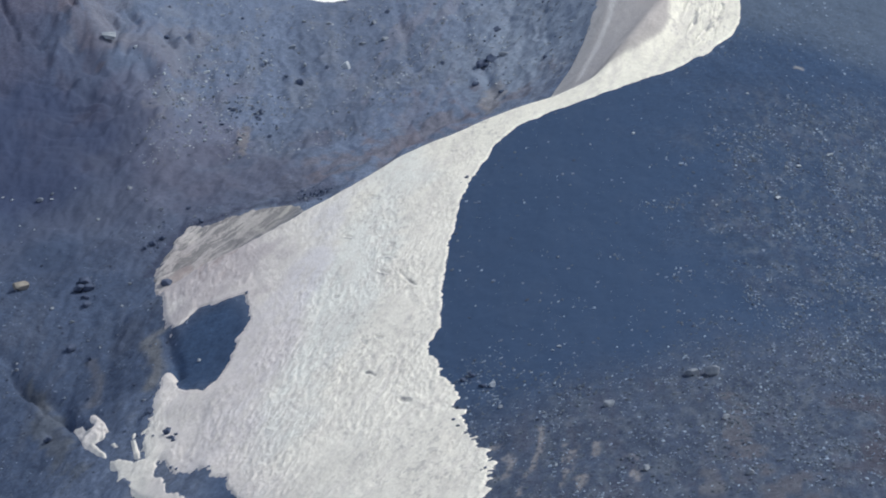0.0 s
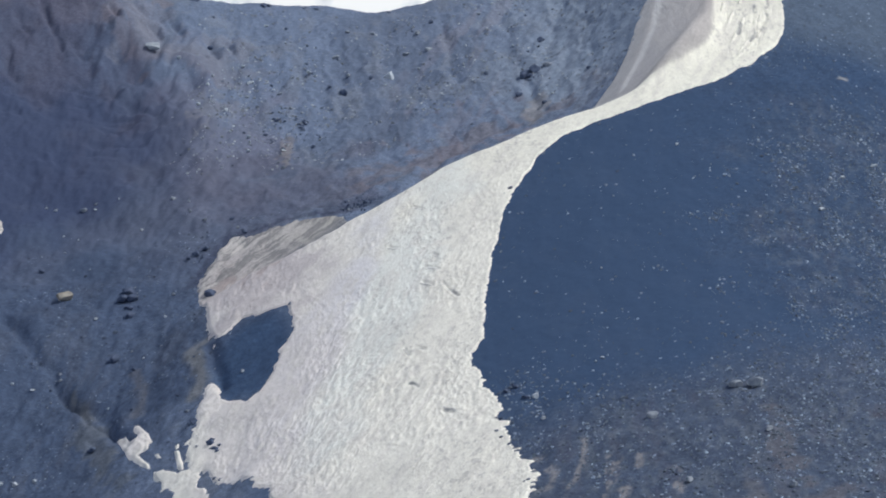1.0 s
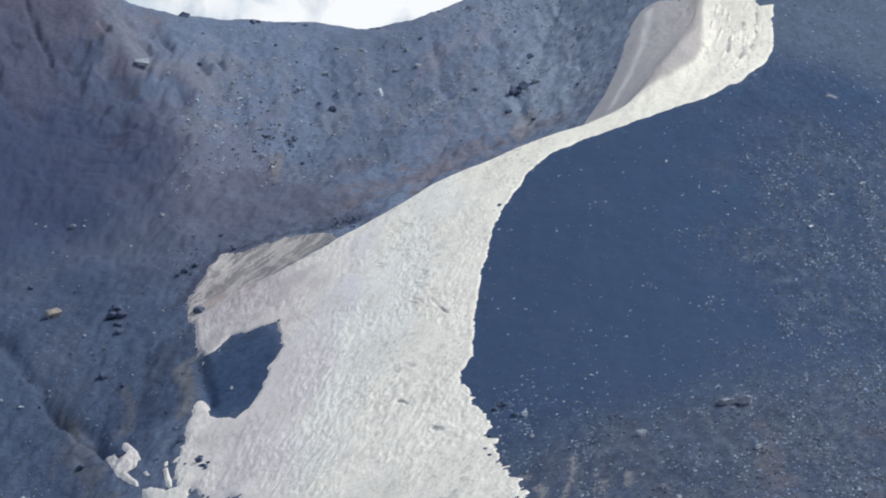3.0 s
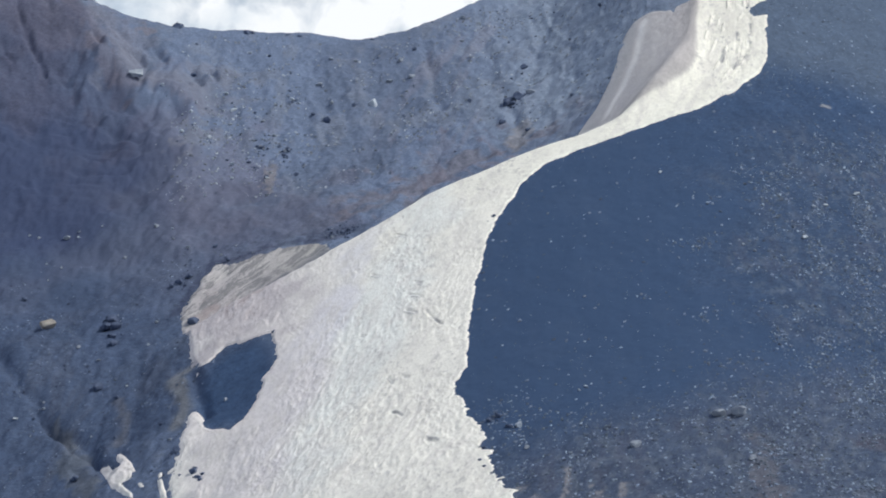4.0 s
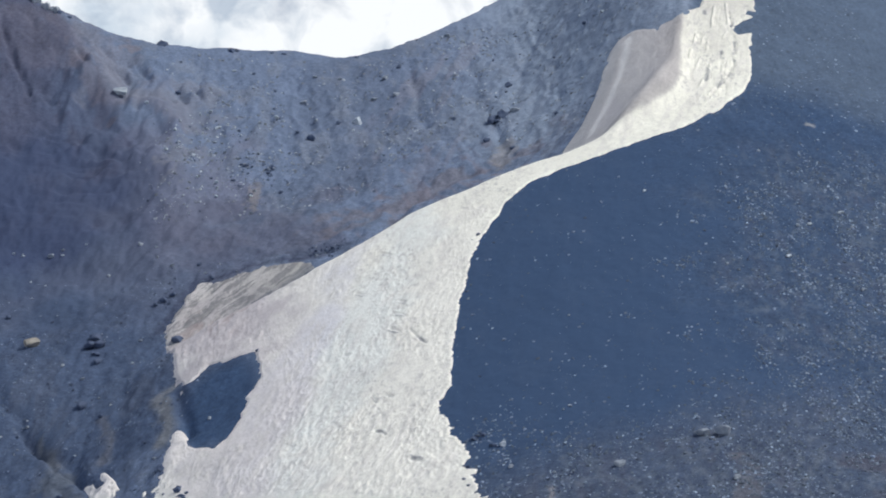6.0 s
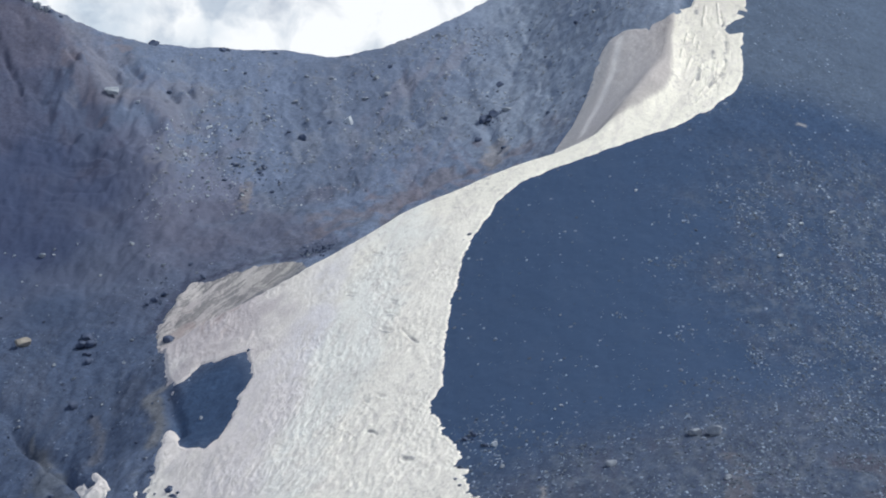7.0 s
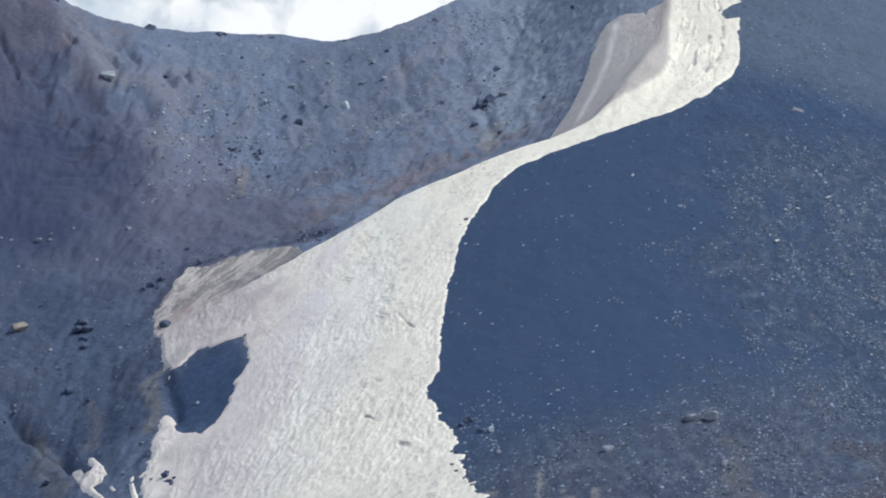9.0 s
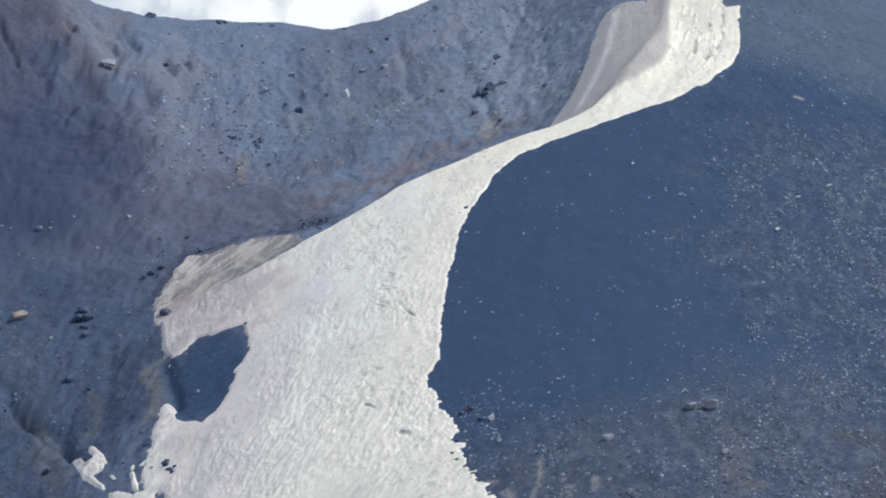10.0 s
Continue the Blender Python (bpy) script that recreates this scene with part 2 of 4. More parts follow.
# lines of the plan: (line, half width, height)
FOLDS = (
    ((
    (-114, 962), (-109.9, 956.1), (-107.2, 952.3), (-105.2, 947.8), (-100.5, 932.5), (-97.8, 928.4), (-94.4, 924.3), (-90.9, 918.4),
), 1.1, -1.4),
    ((
    (-130.4, 994.5), (-122, 979.7), (-112, 962), (-104, 946.9), (-94.6, 928.9), (-88, 908.2),
), 2.0, -2.0),
    ((
    (-81.6, 983), (-84.6, 958.7), (-84.9, 940.5), (-83.7, 922.4), (-79.3, 898.9),
), 2.6, -0.7),
    ((
    (-68.4, 940.6), (-65.6, 925.6), (-63.1, 911.3),
), 1.6, -2.0),
    ((
    (-147.5, 1175.4), (-145.8, 1170.8), (-143.7, 1165.5), (-141.6, 1162.9), (-139.3, 1158.6), (-136.9, 1155.1), (-135.6, 1152.7), (-134.6, 1148.4),
), 1.2, -2.4),
    ((
    (-141.9, 1181.1), (-138.4, 1179.3), (-135.9, 1175),
), 1.5, -2.2),
    ((
    (-121.1, 1177.2), (-115.9, 1173.3),
), 1.3, -1.7),
    ((
    (-130.7, 1150.5), (-127.1, 1149.1),
), 1.2, -1.7),
    ((
    (-150.7, 1159.4), (-148.6, 1155.2), (-145.6, 1152.7),
), 1.4, -2.0),
    ((
    (-150.6, 1141.2), (-150.2, 1135.2), (-147.7, 1129.3),
), 1.4, -1.8),
    ((
    (-115.3, 1127.1), (-106.9, 1116.8), (-99.2, 1112.3),
), 1.6, -1.4),
    ((
    (-15.7, 1042.2), (-8.3, 1057.7), (1.1, 1067), (9.8, 1073.7),
), 3.0, -2.2),
    (SPUR, 5.0, 2.2),
    ((
    (-138.2, 1071.8), (-112.1, 1054.9), (-83, 1030.4),
), 8.0, -1.6),
    ((
    (-114, 1175.3), (-111, 1172.1), (-104.1, 1170.1),
), 1.6, -2.8),
    ((
    (-99.7, 1169.9), (-97.9, 1167), (-96.3, 1162.2),
), 1.0, -2.2),
    ((
    (-87.2, 1158.3), (-83.4, 1148.3),
), 1.3, -2.0),
    ((
    (-109.2, 1162.3), (-106.3, 1163.6), (-103.3, 1162.3),
), 1.7, -2.6),
    ((
    (-120, 1167), (-117, 1160.3),
), 1.2, -2.4),
    ((
    (-81.1, 1157.1), (-78.4, 1151.3),
), 1.1, -1.5),
    ((
    (-129.8, 1147.2), (-126.1, 1145.5),
), 1.2, -1.8),
    ((
    (-9.4, 1187.8), (-7.3, 1161.2), (-4.3, 1130.9),
), 2.0, -1.3),
    ((
    (10.6, 1197.9), (12.8, 1156.9), (17.5, 1123.2), (21.2, 1084.7),
), 2.2, -1.1),
    ((
    (33.6, 1208.3), (27.6, 1165), (23.9, 1126.9),
), 2.2, -0.9),
)


def broad_relief(x, y):
    """Humps, gullies and rills."""
    dome = front_mask(x, y)
    rough = 1 - 0.8 * dome
    rough = rough * (1 - 0.7 * smooth(28, 45, x))
    z = (2.6 * fbm(x, y, 38, 3) + 1.3 * fbm(x + 90, y * 0.8, 10, 3)) * rough
    # lumpy ground east of the spur under the rim
    z = z + 4.2 * (0.4 + 0.6 * smooth(-70, -95, x)) * fbm(x + 40, y * 0.6, 9, 3, 0.55) * smooth(1095, 1130, y) * smooth(-20, -60, x) * smooth(-128, -116, x)
    bend = 2.2 * fbm(x, y, 9, 4, 0.6)
    for line, wide, high in FOLDS:
        z = z + high * np.exp(-((line_by(x + bend * 0.4, y + bend, line) / wide) ** 2))
    # rills that run down the bowl's walls
    wall = smooth(1050, 1090, y) * (1 - dome)
    rill = np.abs(fbm(x + 0.1 * y + bend, y * 0.1, 6.0, 3))
    head = smooth(1.4, 0.9, np.hypot((x - 58 - 0.2 * (y - 1075)) / 20, (y - 1075) / 58))
    z = z - 1.7 * rill * wall * (0.1 + 0.9 * smooth(-80, -40, x)) * (1 - 0.9 * head)
    # ledges across the ash slope
    z = z - 1.1 * smooth(0.22, 0.0, np.abs(fbm(x * 0.3 + 0.1 * y, y + 0.2 * x, 9, 3, 0.5))) * smooth(-85, -105, x) * smooth(1075, 1105, y) * smooth(-0.15, 0.15, fbm(x, y, 14, 2))
    return z * (0.2 + 0.8 * smooth(2, 30, np.interp(x, RIM_X, RIM_Y) - y))


def fine_relief(x, y):
    dome = front_mask(x, y)
    lumps = 0.45 * fbm(x + 7, y * 0.45, 4.2, 3, 0.55) * smooth(1070, 1110, y) * smooth(50, 20, x) * (1 + 1.4 * smooth(-80, -100, x))
    rim = 0.5 + 0.5 * smooth(3, 18, np.interp(x, RIM_X, RIM_Y) - y)
    dome = dome * (1 - 0.45 * smooth(70, 110, x + 30 * fbm(x, y * 0.6, 22, 3)) - 0.3 * smooth(850, 800, y))
    bay = smooth(1.2, 0.8, np.hypot((x + 56) / 13, (y - 920) / 32))
    return (1.0 - 0.74 * np.maximum(dome, bay)) * fbm(x, y * 0.6, 3.2, 3, 0.55) * rim + lumps * (1 - dome) * rim


def tilt(x, y):
    """How steeply the ground climbs along x and along y."""
    x, y = np.asarray(x, float), np.asarray(y, float)
    return (base(x + 2, y) - base(x - 2, y)) / 4, (base(x, y + 2) - base(x, y - 2)) / 4


def relief(x, y):
    return broad_relief(x, y) + fine_relief(x, y)


def ground_z(x, y):
    x, y = np.asarray(x, float), np.asarray(y, float)
    return base(x, y) + relief(x, y)


# ---- the ground: one sheet to the horizon ----
def axis(lo, hi, step, far_lo, far_hi):
    a = np.arange(lo, hi + step / 2, step)
    down, up, s, p = [], [], step, lo
    while p > far_lo:
        s *= 1.25
        p -= s
        down.append(p)
    s, p = step, hi
    while p < far_hi:
        s *= 1.25
        p += s
        up.append(p)
    return np.concatenate([down[::-1], a, up])


def sheet(name, xs, ys, zs, keep=None, zone=None):
    """A mesh over the plan grid xs, ys; keep: which vertices are used; zone: where a face's first corner must lie."""
    nx, ny = len(xs), len(ys)
    gx, gy = np.meshgrid(xs, ys)
    co = np.stack([gx, gy, zs], -1).reshape(-1, 3)
    i = np.arange(nx * ny).reshape(ny, nx)
    q = np.stack([i[:-1, :-1], i[:-1, 1:], i[1:, 1:], i[1:, :-1]], -1).reshape(-1, 4)
    if keep is not None:
        q = q[keep.reshape(-1)[q].any(1)]
        if zone is not None:
            q = q[zone.reshape(-1)[q[:, 0]]]
        used = np.unique(q)
        back = np.zeros(nx * ny, int)
        back[used] = np.arange(len(used))
        co, q = co[used], back[q]
    me = bpy.data.meshes.new(name)
    me.vertices.add(len(co))
    me.vertices.foreach_set("co", co.astype(np.float32).ravel())
    me.loops.add(len(q) * 4)
    me.loops.foreach_set("vertex_index", q.astype(np.int32).ravel())
    me.polygons.add(len(q))
    me.polygons.foreach_set("loop_start", np.arange(0, len(q) * 4, 4, dtype=np.int32))
    me.polygons.foreach_set("use_smooth", np.ones(len(q), bool))
    me.update(calc_edges=True)
    return me, co


def paint(me, attr, rgb, coarse=None):
    a = me.color_attributes.new(attr, "FLOAT_COLOR", "POINT")
    a.data.foreach_set("color", np.concatenate([rgb, np.ones((len(rgb), 1)) if coarse is None else coarse[:, None]], 1).astype(np.float32).ravel())


PALE_BANK = ((-71, 949.2), (-74.1, 945.4), (-72.3, 933.9), (-70.6, 926), (-69.6, 920.4), (-71.2, 914))
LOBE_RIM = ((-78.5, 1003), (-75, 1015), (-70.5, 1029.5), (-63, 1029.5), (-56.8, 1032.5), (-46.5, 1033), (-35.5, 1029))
ASH_RUNS = (
    ((15.7, 797), (18, 786), (16, 778)), ((26.5, 801), (24.8, 788), (20.8, 776), (19, 766)), ((32.2, 788), (31, 776), (30, 764)),
    ((37.5, 786), (36.3, 779)), ((34, 768), (33.4, 760)), ((44, 775), (45, 760)),
)


def soil_colour(x, y):
    """The kinds of ash, cinder and scree, by place; some slopes toned for sunlight."""
    def mix(c, colour, m):
        return c + (np.array(colour) - c) * m[:, None]
    dome = front_mask(x, y)
    n, n2, n3 = fbm(x, y * 0.6, 22, 5), fbm(x + 50, y * 0.4, 6, 5, 0.6), fbm(x - 0.2 * y, y * 0.12, 5, 4, 0.6)
    wall = smooth(1055, 1100, y)
    c = np.tile(np.array((0.153, 0.2, 0.302)), (len(x), 1))                    # grey scree of the bowl
    c = mix(c, (0.11, 0.142, 0.215), smooth(-0.05, 0.35, n) * 0.55)
    c = mix(c, (0.21, 0.24, 0.3), smooth(0.05, 0.45, n2) * 0.4)
    c = mix(c, (0.2, 0.206, 0.268), smooth(0.05, 0.35, n3) * wall * smooth(-40, 0, x) * 0.5)
    # east wall lightened in colour to offset its turning from the sun
    c = mix(c, (0.25, 0.31, 0.41), wall * smooth(-5, 35, x + 14 * n) * 0.8)
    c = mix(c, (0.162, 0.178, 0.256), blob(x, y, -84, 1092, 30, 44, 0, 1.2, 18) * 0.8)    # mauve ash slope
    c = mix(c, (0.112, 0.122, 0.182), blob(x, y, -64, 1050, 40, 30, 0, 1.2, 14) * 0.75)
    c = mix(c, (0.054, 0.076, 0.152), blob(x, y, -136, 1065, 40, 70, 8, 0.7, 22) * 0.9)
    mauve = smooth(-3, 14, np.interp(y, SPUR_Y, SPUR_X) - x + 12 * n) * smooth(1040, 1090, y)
    c = mix(c, (0.068, 0.086, 0.15), mauve * 0.8)                                       # darker mauve west of the spur
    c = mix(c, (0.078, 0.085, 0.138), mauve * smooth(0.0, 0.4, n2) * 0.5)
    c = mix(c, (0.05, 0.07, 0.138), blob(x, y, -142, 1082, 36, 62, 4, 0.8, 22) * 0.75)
    c = mix(c, (0.135, 0.132, 0.178), blob(x, y, -138, 1173, 24, 16, 0, 0.9, 8) * 0.7)
    # sunlit east flank of the spur, its light put into a paler colour
    band = smooth(9, 1, line_by(x - 3 + 5 * n2, y - 4 + 8 * n, SPUR))
    c = mix(c, (0.178, 0.192, 0.252), band * smooth(-2, 3, x - np.interp(y, SPUR_Y, SPUR_X) + 6 * n2) * 0.75)
    c = mix(c, (0.17, 0.158, 0.2), smooth(3, 0.5, line_by(x + 6 * n2, y, SPUR)) * 0.35)
    c = mix(c, (0.085, 0.094, 0.15), blob(x, y, -142, 1165, 18, 40, 10, 0.9, 14) * 0.6)
    c = mix(c, (0.22, 0.19, 0.205), blob(x, y, -104, 1178, 2.5, 6, 0, 1.4, 4) * 0.5)
    c = mix(c, (0.175, 0.155, 0.185), blob(x, y, -118, 1160, 2.5, 20, 28, 1.6, 4) * 0.4)
    c = mix(c, (0.195, 0.208, 0.268), blob(x, y, -110, 1168, 8, 22, 25, 1.3, 6) * 0.5)
    c = mix(c, (0.195, 0.212, 0.275), blob(x, y, -92, 1150, 18, 12, 0, 1.5, 7) * 0.55)
    c = mix(c, (0.24, 0.225, 0.225), blob(x, y, -57, 1088, 1.8, 10, 0, 1.8, 3) * 0.6)
    c = mix(c, (0.22, 0.23, 0.265), blob(x, y, -82, 1112, 5, 8, 0, 2.6, 3) * 0.35)
    c = mix(c, (0.185, 0.175, 0.21), blob(x, y, -6, 1064, 28, 10, 20, 1.8, 6) * 0.6)
    c = mix(c, (0.2, 0.187, 0.232), smooth(0.05, 0.3, fbm(x + 0.35 * y, y * 0.1, 2.2, 4, 0.6)) * blob(x, y, 2, 1070, 30, 26, 15, 1.2, 8) * 0.6)
    c = mix(c, (0.3, 0.28, 0.275), blob(x, y, 20, 1082, 4, 10, 0, 1.6, 4) * 0.5)
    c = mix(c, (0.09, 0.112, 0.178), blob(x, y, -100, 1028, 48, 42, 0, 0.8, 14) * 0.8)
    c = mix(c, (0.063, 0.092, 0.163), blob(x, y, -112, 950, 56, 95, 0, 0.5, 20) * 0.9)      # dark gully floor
    c = mix(c, (0.125, 0.138, 0.18), smooth(0.1, 0.4, fbm(x + 31, y * 0.3, 7, 5, 0.6)) * smooth(1010, 980, y) * (1 - dome) * 0.22)
    c = mix(c, (0.2, 0.21, 0.225), smooth(3.8, 0.8, line_by(x + 3 * n2, y + 4 * n, PALE_BANK)) * 0.7)
    c = mix(c, (0.15, 0.155, 0.18), smooth(2.6, 0.3, line_by(x + 4 * n2, y + 3 * n, ((-89.2, 952), (-86.1, 931), (-87, 922)))) * 0.5)
    c = mix(c, (0.13, 0.14, 0.155), smooth(2.2, 0.3, line_by(x + 3 * n2, y + 3 * n, ((-105.7, 952), (-100.8, 942), (-97, 935)))) * 0.6)
    c = mix(c, (0.07, 0.09, 0.145), blob(x, y, -33, 1035, 11, 6, 0, 1.0, 5) * 0.7)
    # dark line on the ground along the lobe's upper edge
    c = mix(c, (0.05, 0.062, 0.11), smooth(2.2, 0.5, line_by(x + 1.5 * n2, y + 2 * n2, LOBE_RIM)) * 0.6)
    c = mix(c, (0.13, 0.145, 0.165), blob(x, y, -95, 912, 4, 22, 18, 1.5, 5) * 0.5)
    # the dome and the bay in the snow: fine dark cinder; brown scree at its foot and its flank
    bay = blob(x, y, -56, 920, 12, 30, 0, 0.1) * smooth(-70, -65, x)
    c = mix(c, (0.046, 0.083, 0.163), np.maximum(dome * smooth(-75, -50, x), bay))
    c = mix(c, (0.057, 0.094, 0.174), dome * smooth(0.0, 0.35, n2) * 0.35)
    foot = dome * smooth(848, 788, y + 34 * n - 0.15 * (x - 60))
    c = mix(c, (0.085, 0.11, 0.168), foot * 0.8)
    fine = fbm(x + 13, y * 0.4, 1.6, 4, 0.7)
    flank = dome * smooth(66, 118, x + 40 * n) * smooth(1040, 980, y)
    c = mix(c, (0.066, 0.098, 0.162), flank * 0.5)
    coarse = np.maximum(flank, foot)
    c = mix(c, (0.16, 0.19, 0.24), coarse * smooth(0.08, 0.5, fine + 0.3 * n2) * 0.45)
    c = mix(c, (0.05, 0.07, 0.125), coarse * smooth(0.0, -0.4, fine) * 0.5)
    c = mix(c, (0.125, 0.12, 0.155), coarse * smooth(0.1, 0.4, fbm(x - 60, y * 0.25, 4, 5, 0.65)) * 0.2)
    ash = sum(smooth(1.5, 0.2, line_by(x + 2.5 * n2 + 1.2 * fine, y, run)) for run in ASH_RUNS)
    c = mix(c, (0.25, 0.25, 0.275), np.clip(ash, 0, 1) * smooth(-0.4, 0.15, fine) * 0.9)
    c = mix(c, (0.17, 0.18, 0.21), foot * blob(x, y, 61, 750, 4, 9, 0, 1.4, 5) * 0.6)
    c = mix(c, (0.16, 0.155, 0.175), foot * blob(x, y, 68.5, 780, 4, 20, 0, 1.6, 4) * 0.5)
    c = mix(c, (0.15, 0.145, 0.165), foot * blob(x, y, 76, 748, 7, 8, 0, 1.6, 4) * 0.5)
    c = mix(c, (0.115, 0.155, 0.222), dome * smooth(1030, 1075, y + 20 * n) * 0.75)
    c = mix(c, (0.1, 0.095, 0.122), blob(x, y, 104, 762, 14, 40, 0, 1.2, 10) * 0.55)
    c = mix(c, (0.3, 0.31, 0.33), blob(x, y, *(109.6, 1030.9), 1.7, 1.0, 20, 0.9, 1.5) * 0.8)
    return c


def coarseness(x, y):
    """Fine smooth cinder on the dome's brow, coarse scree elsewhere."""
    n = fbm(x, y * 0.6, 22, 4)
    brow = front_mask(x, y) * smooth(95, 55, x + 40 * n) * smooth(800, 860, y + 30 * n)
    ash = blob(x, y, -108, 1085, 52, 60, 0, 0.6, 25)
    return (1 - 0.2 * smooth(1050, 1090, y)) * (1 - 0.8 * brow) - 0.5 * ash * (1 - brow)


SNOW_EAST = (
    (102.8, 1124.7), (101.5, 1116.7), (101.9, 1113.4), (99.1, 1113.4), (97.9, 1109.9), (100.4, 1109.1),
    (96.7, 1104.4), (93.9, 1099.8), (93.4, 1096.1), (94.5, 1093.3), (96.5, 1094.7), (98.9, 1096.1),
    (97.8, 1090.7), (98, 1088.2), (96.9, 1084.2), (97.5, 1081.6), (96.9, 1079), (97, 1074.4),
    (96.1, 1067), (94.8, 1059.1), (92.2, 1051.4),
    (85, 1038.2), (72, 1022), (51.4, 1007.8), (34.8, 998.8), (26.6, 993.4), (19.7, 984.2),
    (15.9, 973.5), (11.8, 962.2), (9, 949.5), (6.9, 932.9), (5, 916.5), (3.8, 896.1),
    (3.4, 875.7), (-0.1, 867.5), (2.2, 853), (6.8, 836.7), (6.9, 825.7), (9.5, 809.1),
    (13.4, 794.9), (14.4, 784.3), (12.6, 769.4), (13.4, 744.5),
)
SNOW_WEST = (
    (-6.6, 750.1), (-38.2, 794.7), (-42.8, 821.9), (-44.8, 827), (-45.4, 829.9), (-46.5, 831.7),
    (-46.4, 835.5), (-49.1, 839.8), (-51.2, 841.5), (-51.7, 843.6), (-51.1, 843.9), (-53.6, 848.3),
    (-55.1, 849.9), (-56.5, 851), (-57.9, 851.6), (-58.8, 850.9), (-60.4, 855.8), (-61.8, 859.7),
    (-62.6, 862.5), (-63.9, 866), (-65.2, 868.3), (-65.8, 867.1), (-64.8, 861.1), (-63.4, 858),
    (-61.9, 850.2), (-61.1, 846.5), (-60, 844.5), (-57.3, 839.9), (-56.4, 834), (-64, 840),
    (-66, 848.3), (-68, 853.4), (-70.4, 858.5), (-72.6, 862.9), (-74.9, 870.4), (-77.1, 879.3),
    (-78.2, 883.8), (-77, 882.7), (-75.4, 881.7), (-73.5, 878.3), (-71.2, 874), (-70.2, 874.1),
    (-68.8, 872.6), (-69.5, 876.5), (-70.1, 881.3), (-71.2, 886.2), (-71.2, 890), (-69.5, 890.4),
    (-69.7, 893), (-70.5, 895), (-68.8, 894.6), (-69.2, 896.8), (-69, 903), (-68.5, 911.6),
    (-67.8, 918),
    (-66.2, 918), (-64.1, 915.9), (-63.6, 905.1), (-62.2, 901.1), (-56, 893.8), (-52.8, 898),
    (-49.9, 909.1), (-49, 918.4), (-46.4, 924.7), (-46.9, 932.9), (-48.4, 942.8), (-54.1, 943.1),
    (-61.2, 948.9), (-64.6, 942.8), (-67.1, 942.3), (-69.8, 952.9), (-71.3, 961.8), (-75.9, 991.1),
    (-77.2, 1001.1), (-75, 1010.2), (-72.5, 1019), (-69, 1027.4),
)
SNOW_HIGH = (
    (-62.9, 1025.3), (-56.6, 1029.1), (-46.8, 1029.7), (-36.7, 1025.7), (-28, 990), (-9, 998),
    (12, 1007), (28, 1018), (38, 1050.9), (43.1, 1061.7), (48.3, 1081), (52, 1100.4),
    (54.7, 1110.6), (57.3, 1114.7), (60.1, 1113.8), (62.6, 1111.6), (65.9, 1106.3), (68.8, 1101.7),
    (69.4, 1098.9), (70.6, 1101.8), (74.5, 1100.4), (77.3, 1102.5), (80.1, 1107.5), (82.4, 1110.2),
    (83.8, 1111.4), (86, 1120), (90, 1134), (95, 1150),
)
PATCH_A = (
    (-91.3, 918.7), (-88.4, 914.9), (-85.2, 908.9), (-84.7, 910.8), (-86.2, 915.1), (-86.3, 917.2),
    (-85.4, 916.9), (-83.1, 911.9), (-81.9, 908.6), (-80.2, 902.8), (-81.2, 903.3), (-80.9, 897.4),
    (-82.4, 898.3), (-83.3, 897.7), (-81.1, 892.3), (-79.8, 889.1), (-79.3, 886.4), (-80.4, 887.7),
    (-82.9, 893.4), (-85.2, 898), (-86.6, 900.3), (-88.6, 910.8), (-89.7, 914.3),
)
PATCH_B = (
    (-73.6, 888.7), (-72.3, 887.3), (-71.5, 883.2), (-70.7, 880.2), (-69.8, 872.9), (-71.1, 874.4),
    (-72.3, 880.3), (-73, 884.6),
)
PATCH_C = (
    (-78.8, 892.3), (-77.9, 891.6), (-76.5, 888.5), (-77.7, 889.7),
)
PATCH_E = (
    (-73.6, 891.6), (-72.7, 891.7), (-72.5, 889.9), (-73.2, 889.2),
)
PATCH_F = (
    (-68, 941.2), (-67.5, 940.8), (-67.4, 939.2), (-67.9, 939.1),
)
PATCH_D = (
    (-151.6, 1061.7), (-143.6, 1059.3), (-141, 1058.4), (-139.5, 1054.7), (-139.6, 1051.4), (-142.1, 1049.7),
    (-149.1, 1046.2),
)


def inside_by(x, y, poly):
    """Signed distance to a closed outline, positive inside."""
    p = np.array(poly)
    q = np.roll(p, -1, 0)
    d2, odd = np.full(x.shape, 1e12), np.zeros(x.shape, bool)
    for (ax, ay), (bx, by) in zip(p, q):
        ex, ey = bx - ax, by - ay
        t = np.clip(((x - ax) * ex + (y - ay) * ey) / (ex * ex + ey * ey + 1e-9), 0, 1)
        d2 = np.minimum(d2, (x - ax - t * ex) ** 2 + (y - ay - t * ey) ** 2)
        if ay != by:
            odd ^= ((ay > y) != (by > y)) & (x < ax + (y - ay) * ex / ey)
    return np.where(odd, 1, -1) * np.sqrt(d2)


MAIN = (*SNOW_HIGH, *SNOW_EAST, *SNOW_WEST)
gx, gy = axis(-156, 136, 0.5, -4500, 4500), axis(760, 1300, 0.6, -3000, 4800)
mx, my = np.meshgrid(gx, gy)
gz = ground_z(mx, my)
near = (np.abs(mx) < 130) & (my > 740) & (my < 1230)
gz[near] -= 0.7 * smooth(0.8, 2.5, inside_by(mx[near], my[near], MAIN))
me, co = sheet("ground", gx, gy, gz)
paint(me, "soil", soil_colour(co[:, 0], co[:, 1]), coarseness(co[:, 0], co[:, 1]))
me.materials.append(MAT_GROUND)
ground = tagged(new("ground", me), "dark volcanic mountainside of blue-grey cinder and scree", "ground", kind="structure")

